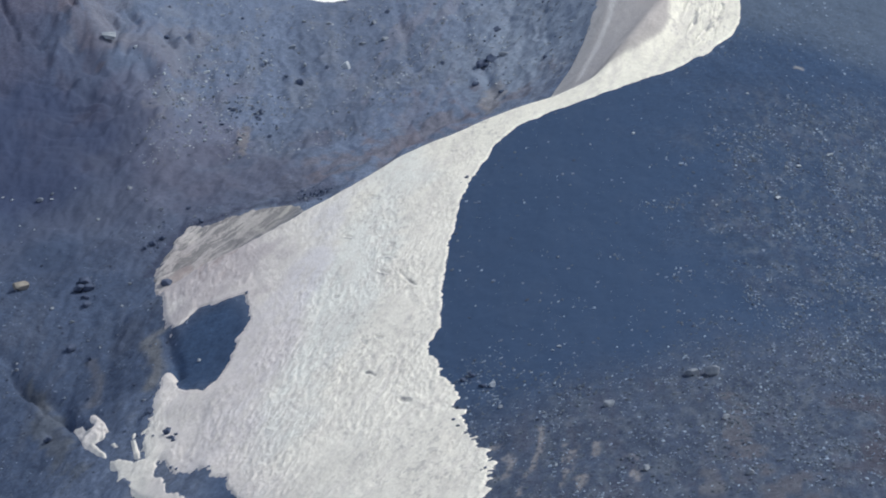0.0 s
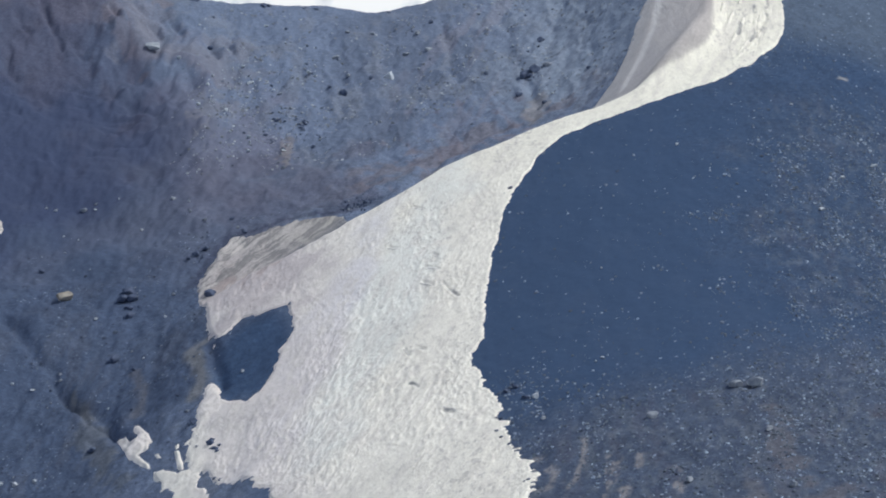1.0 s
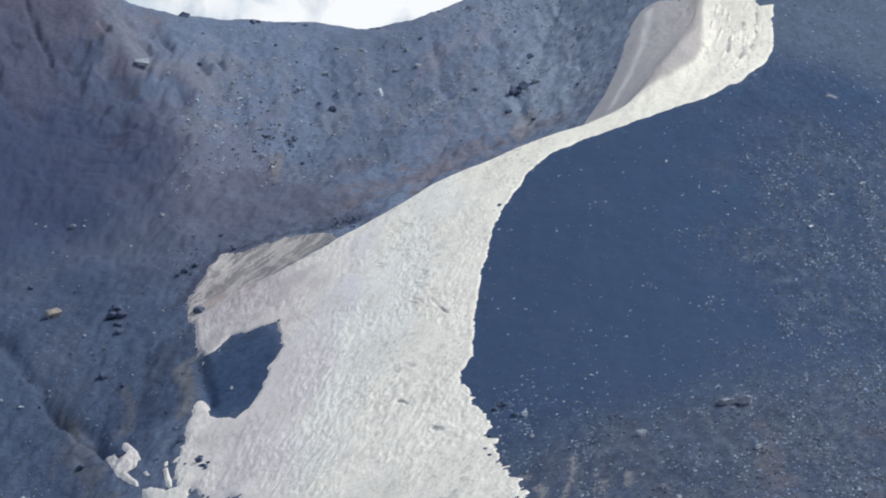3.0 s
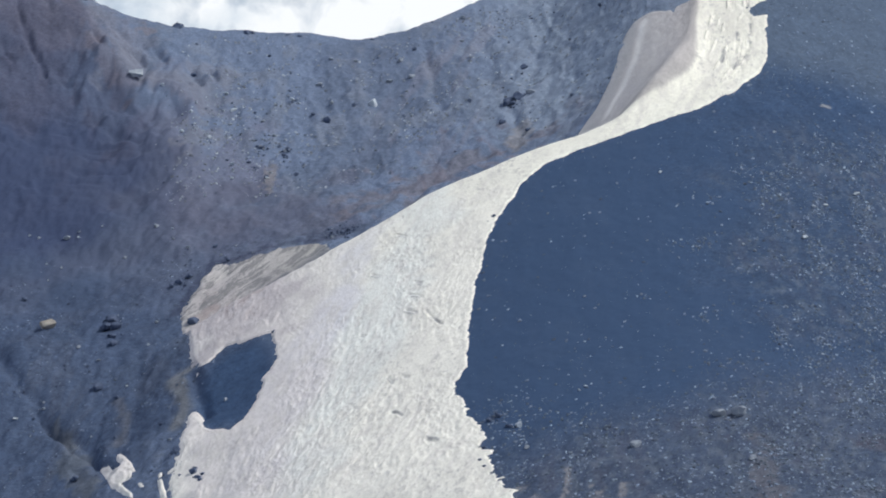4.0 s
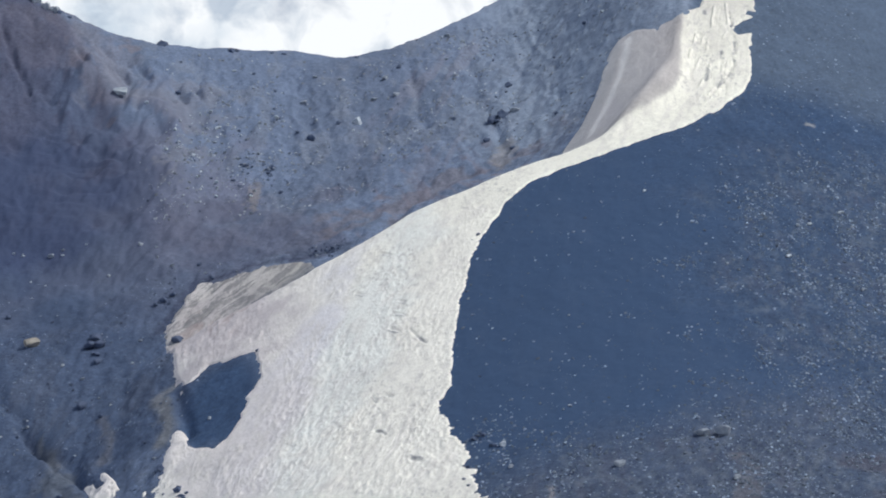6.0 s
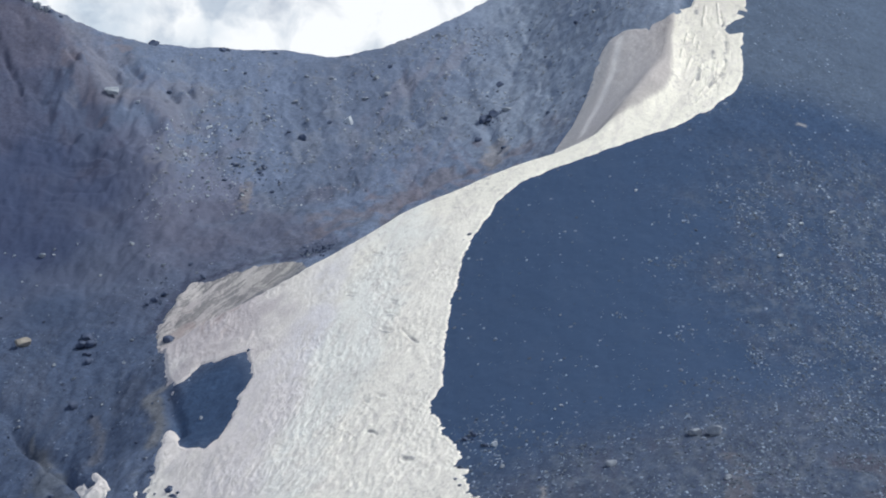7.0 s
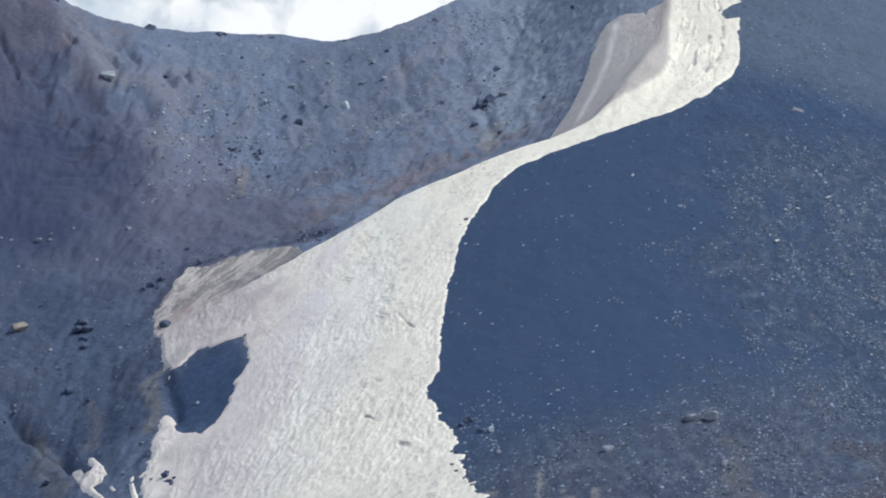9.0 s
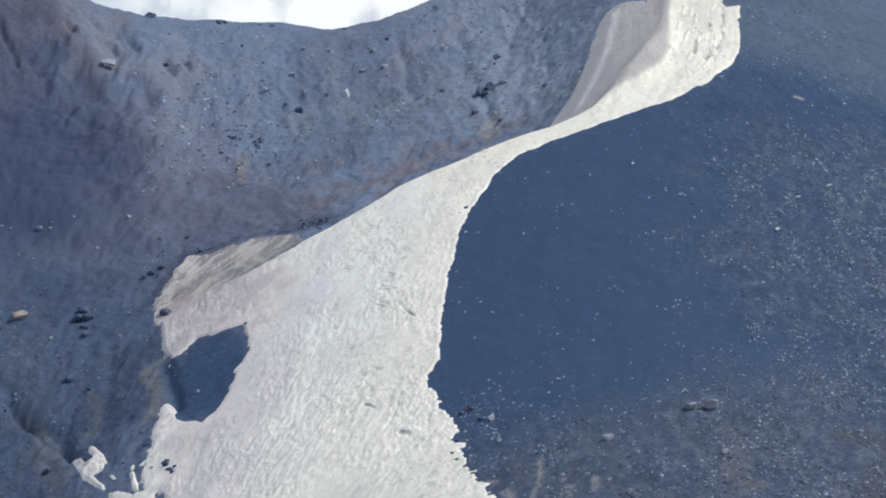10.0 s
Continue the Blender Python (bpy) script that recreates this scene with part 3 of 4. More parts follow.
# ---- snow ----
HEAD_STREAK = (
    (46, 1037.5), (47.8, 1046.8), (51, 1057.3), (54.2, 1074.4), (57, 1084.7), (59.1, 1096.6), (60.9, 1108.4),
)
DENTS = (
    ((-11.8, 931.2), (-9.7, 929.1), (-8.2, 926.6)), ((-7.2, 918.1), (-5.7, 913.4), (-2.9, 906.4)),
    ((-12.3, 922.2), (-9.9, 918.7)), ((-10.1, 937.8), (-8.5, 935.2)), ((-23.9, 916.8), (-22.7, 915.7)),
    ((-14.7, 863.4), (-13.6, 861.9), (-12.6, 859.3)), ((-16.2, 884.9), (-15, 880.3)), ((-12.3, 882.3), (-11.1, 880.5)),
    ((-15.6, 971.7), (-12.9, 968.8)), ((-6.6, 840.8), (-3.9, 836.4)), ((-21.8, 951.8), (-19.8, 949.8)),
)
# broken lips of hard snow and dirty grooves on the upper tongue
LIPS = (
    ((81, 1089.6), (79.2, 1081.1), (77.4, 1071.2)), ((83.9, 1067.9), (81.5, 1060), (78.6, 1050.3)), ((90.7, 1093.5), (89.2, 1089)),
    ((87.8, 1067.7), (86.3, 1059.8)), ((85.5, 1056.3), (83, 1049.7), (80.1, 1043.2)), ((84.3, 1085.4), (82.6, 1074.9)),
    ((88.8, 1061.2), (86.3, 1052.1), (82.2, 1044.3), (78.8, 1037.9)), ((83.4, 1089.6), (81.5, 1081.1)),
    ((88.4, 1112.2), (86.5, 1096.7)), ((92.3, 1115.3), (91.8, 1100.1)), ((81.2, 1072.7), (78.2, 1061.6)),
)
GROOVES = (
    ((92.6, 1091.5), (92.7, 1085.1), (91.4, 1076.4), (90.7, 1068.7)), ((88, 1078.8), (87.9, 1073.7)), ((85, 1110.6), (84.8, 1106.3)),
    ((93, 1109.2), (92.8, 1099.3)), ((72.6, 1094.1), (75.1, 1096.1)), ((82.6, 1065.4), (80.8, 1056.4)),
    ((86.4, 1061.5), (86.2, 1057.3), (84.2, 1052)), ((89.6, 1065.9), (87.9, 1058.8)),
)


def snow_tint(x, y):
    def mix(c, colour, m):
        return c + (np.array(colour) - c) * m[:, None]
    yc = np.interp(x, CREST_X, CREST_Y)
    behind = smooth(0.0, 3.0, y - yc)
    n = fbm(x, y * 0.4, 12, 5)
    c = np.tile(np.array((0.93, 0.912, 0.845)), (len(x), 1))
    c = mix(c, (0.93, 0.918, 0.82), smooth(940, 1020, y) * 0.8)
    c = mix(c, (0.72, 0.7, 0.64), smooth(1050, 1085, y) * smooth(66, 74, x) * (0.3 + 0.9 * n))
    c = mix(c, (0.6, 0.58, 0.54), smooth(1085, 1110, y + 14 * n) * smooth(66, 74, x) * 0.6)
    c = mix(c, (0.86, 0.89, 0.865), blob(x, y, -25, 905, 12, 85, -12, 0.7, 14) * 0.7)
    # lilac and greyer westward: shading of the left-facing snow, put into the colour
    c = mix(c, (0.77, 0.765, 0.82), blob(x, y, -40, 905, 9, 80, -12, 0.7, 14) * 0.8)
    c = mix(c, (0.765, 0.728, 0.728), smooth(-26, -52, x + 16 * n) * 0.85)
    c = mix(c, (0.72, 0.69, 0.67), smooth(0.05, 0.4, fbm(x - y / 3, y * 0.2, 2.0, 5, 0.65)) * 0.35)
    c = mix(c, (0.7, 0.68, 0.64), smooth(0.1, 0.4, fbm(x + 9, y * 0.5, 1.6, 4, 0.7)) * 0.35)
    dust = smooth(-0.2, 0.28, 0.7 * fbm(x - 0.85 * y + 5 * fbm(x, y * 0.5, 7, 3), y * 0.14, 1.7, 5, 0.75) + 0.6 * fbm(x + 70, y * 0.4, 2.4, 5, 0.7))
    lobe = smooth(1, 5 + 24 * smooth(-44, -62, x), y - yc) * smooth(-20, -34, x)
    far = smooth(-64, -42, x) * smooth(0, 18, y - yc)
    c = mix(c, (0.57, 0.53, 0.55), blob(x, y, -60, 972, 20, 46, 10, 0.7, 8) * 0.85)
    c = mix(c, (0.87, 0.85, 0.8), smooth(-63, -69, x + 3 * n) * smooth(905, 885, y))
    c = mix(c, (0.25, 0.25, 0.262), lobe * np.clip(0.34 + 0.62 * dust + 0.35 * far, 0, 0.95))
    # shadow line behind the crest, painted over the dust
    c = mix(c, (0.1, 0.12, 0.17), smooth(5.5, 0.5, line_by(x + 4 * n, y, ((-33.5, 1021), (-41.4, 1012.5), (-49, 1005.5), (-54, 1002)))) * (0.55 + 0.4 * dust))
    c = mix(c, (0.45, 0.38, 0.38), blob(x, y, -63, 985, 7, 22, 20, 1.0, 4) * dust * 0.7)
    # dents are carved and also darkened, their shade deepened by colour
    for line in DENTS:
        c = mix(c, (0.3, 0.31, 0.33), smooth(0.55, 0.1, line_by(x + 0.8 * n, y + 2 * n, line)) * smooth(-0.45, 0.0, fbm(x, y * 0.6, 1.3, 3)) * 0.85)
    for line in GROOVES:
        c = mix(c, (0.27, 0.28, 0.31), smooth(1.0, 0.2, line_by(x + 0.8 * n, y, line)) * smooth(-0.2, 0.15, fbm(x, y * 0.5, 1.1, 3)) * 0.75)
    fleck = smooth(0.22, 0.42, fbm(x + 5, y * 0.5, 0.9, 3, 0.7)) * smooth(-30, -8, x + 20 * n) * smooth(-0.1, 0.3, fbm(x, y * 0.4, 9, 3))
    c = mix(c, (0.5, 0.49, 0.48), fleck * 0.55)
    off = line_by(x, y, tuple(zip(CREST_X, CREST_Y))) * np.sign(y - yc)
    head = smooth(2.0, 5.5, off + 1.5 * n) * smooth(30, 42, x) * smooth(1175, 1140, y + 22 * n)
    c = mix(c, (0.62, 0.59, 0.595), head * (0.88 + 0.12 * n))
    # two strips behind the crest, darkened in colour to offset the sun on them
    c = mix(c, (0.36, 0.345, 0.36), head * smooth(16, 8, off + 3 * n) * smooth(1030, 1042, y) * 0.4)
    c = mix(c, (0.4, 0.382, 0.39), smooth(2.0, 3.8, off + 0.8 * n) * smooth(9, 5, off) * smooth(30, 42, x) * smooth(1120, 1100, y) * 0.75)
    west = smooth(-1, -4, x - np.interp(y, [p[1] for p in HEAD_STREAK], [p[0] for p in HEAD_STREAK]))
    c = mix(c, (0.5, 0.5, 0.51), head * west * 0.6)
    c = mix(c, (0.62, 0.59, 0.58), head * smooth(0.05, 0.3, fbm(x - 0.25 * y, y * 0.08, 3, 4, 0.6)) * 0.35)
    c = mix(c, (0.9, 0.88, 0.86), smooth(3, 5, off) * smooth(2.2, 0.3, line_by(x + n, y, HEAD_STREAK)) * 0.8)
    return c


def snow_field(name, poly, step, jag, deep, zones):
    """One snowfield; zones: names of its parts and what part of the plan each takes."""
    p = np.array(poly)
    xs = np.arange(p[:, 0].min() - 3, p[:, 0].max() + 3, step)
    ys = np.arange(p[:, 1].min() - 3, p[:, 1].max() + 3, step * 1.4)
    X, Y = np.meshgrid(xs, ys)
    d = inside_by(X, Y, poly)
    # pointed teeth across the slope, longest at the foot, small on the neck
    wild = (0.5 + 0.75 * smooth(890, 830, Y)) * (1 - 0.5 * smooth(-36, -50, X) * smooth(905, 890, Y)) * (1 - 0.6 * smooth(985, 1005, Y) * smooth(-40, -25, X))
    teeth = (0.8 - 0.5 * smooth(-25, -10, X) * smooth(870, 900, Y) + 2.5 * smooth(-30, -45, X) * smooth(985, 1005, Y)) * fbm(X, Y * 0.4, 3.0, 3, 0.6) + 2.0 * edge_noise(X * 0.12 + 3, Y * 0.62) + 1.7 * edge_noise(X * 0.2 + 40, Y * 1.5) + 0.9 * edge_noise(X * 1.6, Y * 0.9)
    d = d + jag * wild * teeth
    body = deep * np.clip(d / 0.5, -3, 1)
    # wind ridges aslant, deeper runnels on the upper tongue
    a = X - Y / 3
    patchy = smooth(-0.2, 0.35, fbm(X + 20, Y * 0.4, 11, 3))
    ridge = 0.3 * patchy * (0.3 + 0.7 * smooth(960, 880, Y)) * fbm(a, Y * 0.42, 1.1, 3, 0.65) + 0.36 * smooth(-0.25, 0.3, fbm(X + 60, Y * 0.5, 8, 3)) * fbm(X, Y * 0.5, 1.5, 3, 0.65) + 0.3 * fbm(X, Y * 0.4, 7.0, 3)
    upper = smooth(1020, 1060, Y)
    lip = np.abs(fbm(X - 0.17 * Y + 2 * fbm(X, Y * 0.3, 9, 2), Y * 0.07, 2.0, 3, 0.55))
    run = 0.45 * smooth(-0.1, 0.2, fbm(X + 3, Y * 0.25, 2.5, 3)) * smooth(0.2, 0.0, lip) * smooth(-0.2, 0.1, fbm(X, Y * 0.2, 4, 2)) * smooth(66, 78, X - 0.05 * (Y - 1060)) * upper
    lobe = smooth(-20, -34, X) * smooth(0, 4, Y - np.interp(X, CREST_X, CREST_Y))
    crust = 0.3 * fbm(X - 0.85 * Y + 3 * fbm(X, Y * 0.5, 7, 3), Y * 0.1, 1.5, 4, 0.7) * lobe
    for line in DENTS:
        crust = crust - 0.45 * np.exp(-((line_by(X, Y, line) / 0.4) ** 2))
    broken = smooth(-0.25, 0.05, fbm(X, Y * 0.35, 2.2, 3))
    for line in LIPS:
        crust = crust + 0.7 * broken * np.exp(-((line_by(X + 0.4 * fbm(X, Y * 0.3, 3, 2), Y, line) / 0.32) ** 2))
    for line in GROOVES:
        crust = crust - 0.5 * broken * np.exp(-((line_by(X, Y, line) / 0.8) ** 2))
    z = base(X, Y) + broad_relief(X, Y) + (0 if zones else 0.85) * fine_relief(X, Y) + body + (ridge * (1 - 0.6 * smooth(955, 1010, Y)) - 0.7 * run + crust) * smooth(0, 1.5, d)
    which = zone_of(X, Y)
    made = [sheet(part, xs, ys, z, d > -1.6, which == k) for k, part in enumerate(zones)] or [sheet(name, xs, ys, z, d > -1.6)]
    top = new(name) if len(made) > 1 else None
    for me, co in made:
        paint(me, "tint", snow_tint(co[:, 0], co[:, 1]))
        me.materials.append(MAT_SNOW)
        ob = new(me.name, me)
        ob.parent = top
    return top or ob


def zone_of(x, y):
    """Parts of the long snowfield: apron, neck, head of clean snow, dusty head, dusty lobe."""
    yc = np.interp(x, CREST_X, CREST_Y)
    return np.where(y > yc + 0.5, np.where(x < 0, 4, 3), np.where(y > 1012, 2, np.where(y > 955, 1, 0)))


PARTS = ("apron", "neck", "head", "dusty_head", "dusty_lobe")
WORDS = ("", "", "runnelled clean snow", "smooth grey dusty snow", "crusted dust-streaked snow")
snow = snow_field("snowfield", MAIN, 0.22, 0.9, 0.4, PARTS)
tagged(snow, "long tongue of old wind-ridged snow with ragged edges", "snowfield")
for part_ob in snow.children:
    words = WORDS[PARTS.index(part_ob.name.split(".")[0])]
    if words:
        tagged(part_ob, words)
for outline, words in ((PATCH_A, "small ragged snow patch in the gully"), (PATCH_B, "narrow sliver of snow beside a rock"), (PATCH_C, "tiny remnant of snow on dark scree"), (PATCH_E, "tiny remnant of snow on dark scree"), (PATCH_F, "tiny remnant of snow beside the cinder bay"), (PATCH_D, "rounded snow patch on the dark ash slope")):
    tagged(snow_field("snow_patch", outline, 0.18, 0.2, 0.4, ()), words, "snow patch", group="snow patches in the gully")


# ---- boulders ----
def boulder_mesh(seed, tone, detail=2):
    rng = random.Random(seed)
    bm = bmesh.new()
    bmesh.ops.create_icosphere(bm, subdivisions=detail, radius=0.5)
    sx, sy, sz = rng.uniform(0.85, 1.1), rng.uniform(0.8, 1.1), rng.uniform(0.7, 0.95)
    cuts = [(Vector((rng.gauss(0, 1), rng.gauss(0, 1), rng.gauss(0, 1))).normalized(), rng.uniform(0.2, 0.36)) for _ in range(11)]
    for v in bm.verts:
        for nrm, far in cuts:
            over = v.co.dot(nrm) - far
            if over > 0:
                v.co -= nrm * over
        v.co *= 1.12 + 0.3 * noise.noise(v.co * 3 + Vector((seed, 0, 0)))
        v.co = Vector((v.co.x * sx * 1.2, v.co.y * sy * 1.2, v.co.z * sz * 1.2))
    me = bpy.data.meshes.new("boulder")
    bm.to_mesh(me)
    bm.free()
    me.materials.append(MAT_ROCK[tone])
    return me


SHAPES = {tone: [boulder_mesh(40 * tone + k, tone) for k in range(6)] for tone in range(4)}
LOOK = ("dark angular basalt boulder", "grey lava boulder", "pale weathered lava block", "ochre slab of tuff")
pick = random.Random(5)


def boulders(rows, where, group):
    for x, y, size, tone in rows:
        ob = new("boulder", pick.choice(SHAPES[tone]))
        z = float(ground_z(np.array([x]), np.array([y]))[0])
        tx, ty = (0, 0) if 'rim' in group or tone == 0 else tilt(x, y)
        ob.matrix_world = pose(x, y, z + (-0.14 if 'rim' in group else 0.2) * size, pick.uniform(-14, 14) + 14 * float(ty), pick.uniform(-14, 14) - 14 * float(tx), pick.uniform(-25, 25)) @ Matrix.Diagonal((size, size, size * (0.6 if tone == 3 else pick.uniform(0.8, 1.05)), 1))
        tagged(ob, f"{LOOK[tone]} {where}", "boulder", group=group)


boulders((
    (-94, 1185.7, 3.9, 0), (-70.3, 1192.1, 2.9, 0), (-68.4, 1192.4, 1.9, 0), (-56.9, 1194.9, 2.1, 0), (-52.7, 1195, 1.9, 0),
    (-27.9, 1198.3, 1.6, 0), (-129.6, 1186.3, 2.7, 0), (-132, 1186.9, 2.3, 0), (-7.7, 1220.3, 1.6, 0), (-126.1, 1186.7, 1.9, 0),
    (-130.3, 1187, 4.6, 1), (-134, 1187.6, 4.8, 1), (-138, 1188.4, 4.4, 1),
), "on the rim of the saddle", "boulders on the rim")
boulders((
    (-80.9, 1183.5, 1.2, 1), (-68.7, 1175.2, 1.33, 2), (-90.7, 1168.7, 1.01, 2), (-85.9, 1157, 2.4, 0), (-52.3, 1140.4, 1.87, 2),
    (-71.3, 1132.7, 2.03, 2), (-86.5, 1115.5, 1.79, 2), (-94.9, 1142, 1.72, 2), (-84.2, 1124.3, 1.56, 2), (-61.3, 1125.8, 1.5, 1),
    (-25.9, 1138.3, 3.9, 2), (17.6, 1121.6, 4.4, 0), (20.6, 1120.2, 3.9, 0), (19.2, 1118.6, 2.6, 0), (-41.2, 1173.7, 1.5, 1), (-33, 1174.2, 1.7, 1),
    (-17.8, 1175.8, 2.5, 1),
), "on the scree wall", "boulders on the bowl wall")
boulders((
    (-13.8, 1161, 2.8, 1), (-21.3, 1158.9, 2.1, 1), (-44.6, 1155, 2.6, 1), (-40.2, 1125.5, 2.8, 0), (-39.7, 1139.8, 2, 1),
    (-45.2, 1130, 1.6, 0), (-32.4, 1136.6, 1.5, 0), (-17, 1146.7, 1.5, 1), (2.8, 1196, 1.7, 1), (3.3, 1223.6, 2, 1),
    (8.8, 1217.9, 1.8, 1), (23.2, 1154, 2.4, 0), (24.6, 1121.3, 3.4, 1), (5.2, 1131.4, 1.5, 0), (15.3, 1098.1, 2.3, 0),
    (23, 1084.5, 1.8, 0), (17.8, 1202.2, 1.8, 1), (49.5, 1165.5, 1.7, 0), (54.8, 1155.9, 1.9, 1), (25.7, 1089, 1.25, 2),
), "on the scree wall", "boulders on the bowl wall")
boulders((
    (-68.3, 1084.4, 1.48, 2), (-57.9, 1085.2, 1.6, 0), (-48.6, 1085, 1.6, 0), (-106.1, 1064.9, 0.94, 2), (-128.2, 1066.9, 0.94, 2),
    (-125.2, 1065.4, 1.09, 2), (-116.6, 1064.4, 2.1, 1), (-113.1, 1063.5, 0.94, 2), (-113.2, 1065.9, 1, 1), (-120.9, 1050.4, 0.94, 2),
    (-119.3, 1040.6, 0.78, 2), (-116.2, 1047.4, 0.78, 2), (-124.5, 1028.1, 2.1, 0), (-84, 1055.5, 0.94, 2), (-83.2, 1047.7, 1.2, 1),
    (-78.4, 1041, 1.3, 1), (-70.3, 1041.7, 1.5, 0), (-65.6, 1028.6, 1.8, 0), (-89.2, 1058.4, 2, 1), (-97.5, 1047.3, 1.3, 1),
), "on the mauve ash slope", "boulders on the ash slope")
boulders((
    (-96.3, 1000.2, 4.6, 0), (-97.6, 997, 3.6, 0), (-94.7, 996.6, 3.4, 0), (-95.4, 991.5, 2.2, 0), (-115.0, 1001.8, 4.6, 3), (-72.9, 992.8, 4.4, 0), (-96.4, 962.5, 3.1, 0), (-97, 914.8, 2.6, 0),
    (-84.7, 984.5, 1.09, 2), (-94.8, 986.9, 2.5, 0), (-104.3, 987.6, 1.3, 1), (-90.1, 953.5, 1.4, 0), (-95, 936.4, 0.78, 2),
    (-88, 958, 0.86, 2), (-69.6, 896.4, 2.1, 0), (-75.5, 918.9, 1.2, 0), (-63.7, 880.8, 2.1, 0), (-62.1, 876.3, 1.5, 0),
    (-58.7, 916.5, 1.2, 1), (-47.8, 942, 1.4, 0), (-78.8, 1020.2, 2.3, 0), (-76.6, 1023.2, 2.1, 0), (-81.1, 1018.5, 1.8, 0),
), "in the dark gully", "boulders in the gully")
boulders((
    (41.2, 805.9, 2.7, 1), (60.9, 817.2, 3.1, 1), (65.6, 816.2, 3.8, 1), (15.3, 832.1, 2.2, 2), (8.4, 839.8, 1.7, 0),
    (10.7, 840.7, 1.6, 0), (13, 833.2, 1.6, 0), (46.8, 765.3, 2.1, 1), (16.8, 817.9, 1.3, 1), (66.2, 790.1, 1.9, 1),
    (68.3, 756, 1.8, 1), (29.9, 844.5, 0.8, 2), (31.3, 846.3, 0.9, 2), (92.2, 1006.7, 1.1, 2), (57.6, 977.5, 1.1, 2),
    (92.7, 932.7, 1.7, 2), (97.7, 954.2, 1.4, 2), (101, 956.3, 1.4, 2), (110.8, 967.3, 1.7, 2), (76.2, 926.8, 1, 2),
), "on the cinder dome", "boulders on the dome")
boulders((
    (-115.7, 909.8, 2, 2), (-119.6, 912.3, 1.6, 2), (-110.6, 909.4, 1.2, 2), (-117.7, 956.7, 1.4, 2), (-123.3, 959.6, 1.1, 2),
    (-110.6, 960.7, 1.1, 1),
), "beside the gully", "boulders in the gully")
boulders((
    (-63.3, 878.2, 2, 0), (-62, 875.3, 1.4, 0), (-64.3, 873.1, 1.2, 0), (6.3, 825.4, 1.3, 0), (6.2, 817.9, 1.3, 0),
    (11, 965.2, 1.4, 0), (9.5, 962.2, 0.9, 0), (12, 784.4, 1, 0), (12.8, 784.8, 1.1, 0), (-63.9, 882.4, 1.7, 0),
    (-67.5, 883.4, 1.4, 0), (-61.5, 877.4, 1.6, 0), (-62.6, 876.9, 1.7, 0), (-65.1, 875.7, 0.8, 0), (-64, 873, 1.3, 0),
    (-61.8, 863.3, 1.2, 0), (-61.5, 860.4, 1.2, 0), (-60.1, 858.1, 1, 0), (7.1, 814.1, 1, 0), (8.4, 781.1, 0.9, 0), (7, 824.7, 1, 0),
), "melted out at the edge of the snow", "boulders in the snow")


def lava_block(x, y, wide):
    """A flat-topped wedge that juts from the slope, narrower below."""
    bm = bmesh.new()
    bmesh.ops.create_cube(bm, size=1.0)
    for v in bm.verts:
        low = v.co.z < 0
        v.co.x = v.co.x * (0.6 if low else 1.0) + (0.14 if low else 0.0)
        v.co.y *= 0.5 if low else 0.8
        v.co.z *= 0.34
        if v.co.x < -0.3 and not low:
            v.co.z -= 0.07
            v.co.y *= 0.45
    bmesh.ops.bevel(bm, geom=bm.edges[:], offset=0.05, segments=2, affect="EDGES")
    bmesh.ops.subdivide_edges(bm, edges=bm.edges[:], cuts=2, use_grid_fill=True)
    for v in bm.verts:
        v.co += Vector((0.05, 0.05, 0.035)) * noise.noise(v.co * 5)
    me = bpy.data.meshes.new("lava_block")
    bm.to_mesh(me)
    bm.free()
    me.materials.append(MAT_ROCK[2])
    ob = new("lava_block", me)
    z = float(ground_z(np.array([x]), np.array([y]))[0])
    ob.matrix_world = pose(x, y - 0.25 * wide, z + 0.2 * wide, 44, 4, 8) @ Matrix.Diagonal((wide, wide, wide, 1))
    return tagged(ob, "pale flat-topped lava block jutting from the ash slope", "boulder")


lava_block(-104.5, 1149.5, 4.8)


def loose_boulders(n, place, lo, hi, tones, where, group, seed):
    rng = np.random.RandomState(seed)
    x, y = place(rng, n)
    boulders([(float(a), float(c), float(lo * (hi / lo) ** (rng.rand() ** 1.8)), int(rng.choice(tones))) for a, c in zip(x, y)], where, group)


# ---- crags: outcrops of several broken blocks ----
def crags(rows):
    for x, y, wide, count, tone in rows:
        top = new("crag")
        z = float(ground_z(np.array([x]), np.array([y]))[0])
        top.matrix_world = pose(x, y, z)
        for k in range(int(count * 2.3)):
            dx, dy = pick.gauss(0, 0.42) * wide, pick.gauss(0, 0.9) * wide
            s = wide * (pick.uniform(0.22, 0.4) if k < count // 3 else pick.uniform(0.08, 0.22))
            if k < count // 3:
                dx, dy = 0.5 * dx, 0.5 * dy
            dz = float(ground_z(np.array([x + dx]), np.array([y + dy]))[0]) - z
            block = new("block", pick.choice(SHAPES[tone if pick.random() < 0.75 else pick.choice((0, 1, 1))]))
            block.parent = top
            block.matrix_basis = pose(dx, dy, dz + 0.15 * s, pick.uniform(0, 45), pick.uniform(-30, 30), pick.uniform(0, 360)) @ Matrix.Diagonal((s, s, s * pick.uniform(0.8, 1.3), 1))
        tagged(top, ("dark jagged outcrop of broken basalt blocks", "grey outcrop of broken lava blocks", "pale crumbling outcrop of weathered lava")[tone], "rock outcrop", group="rock outcrops")


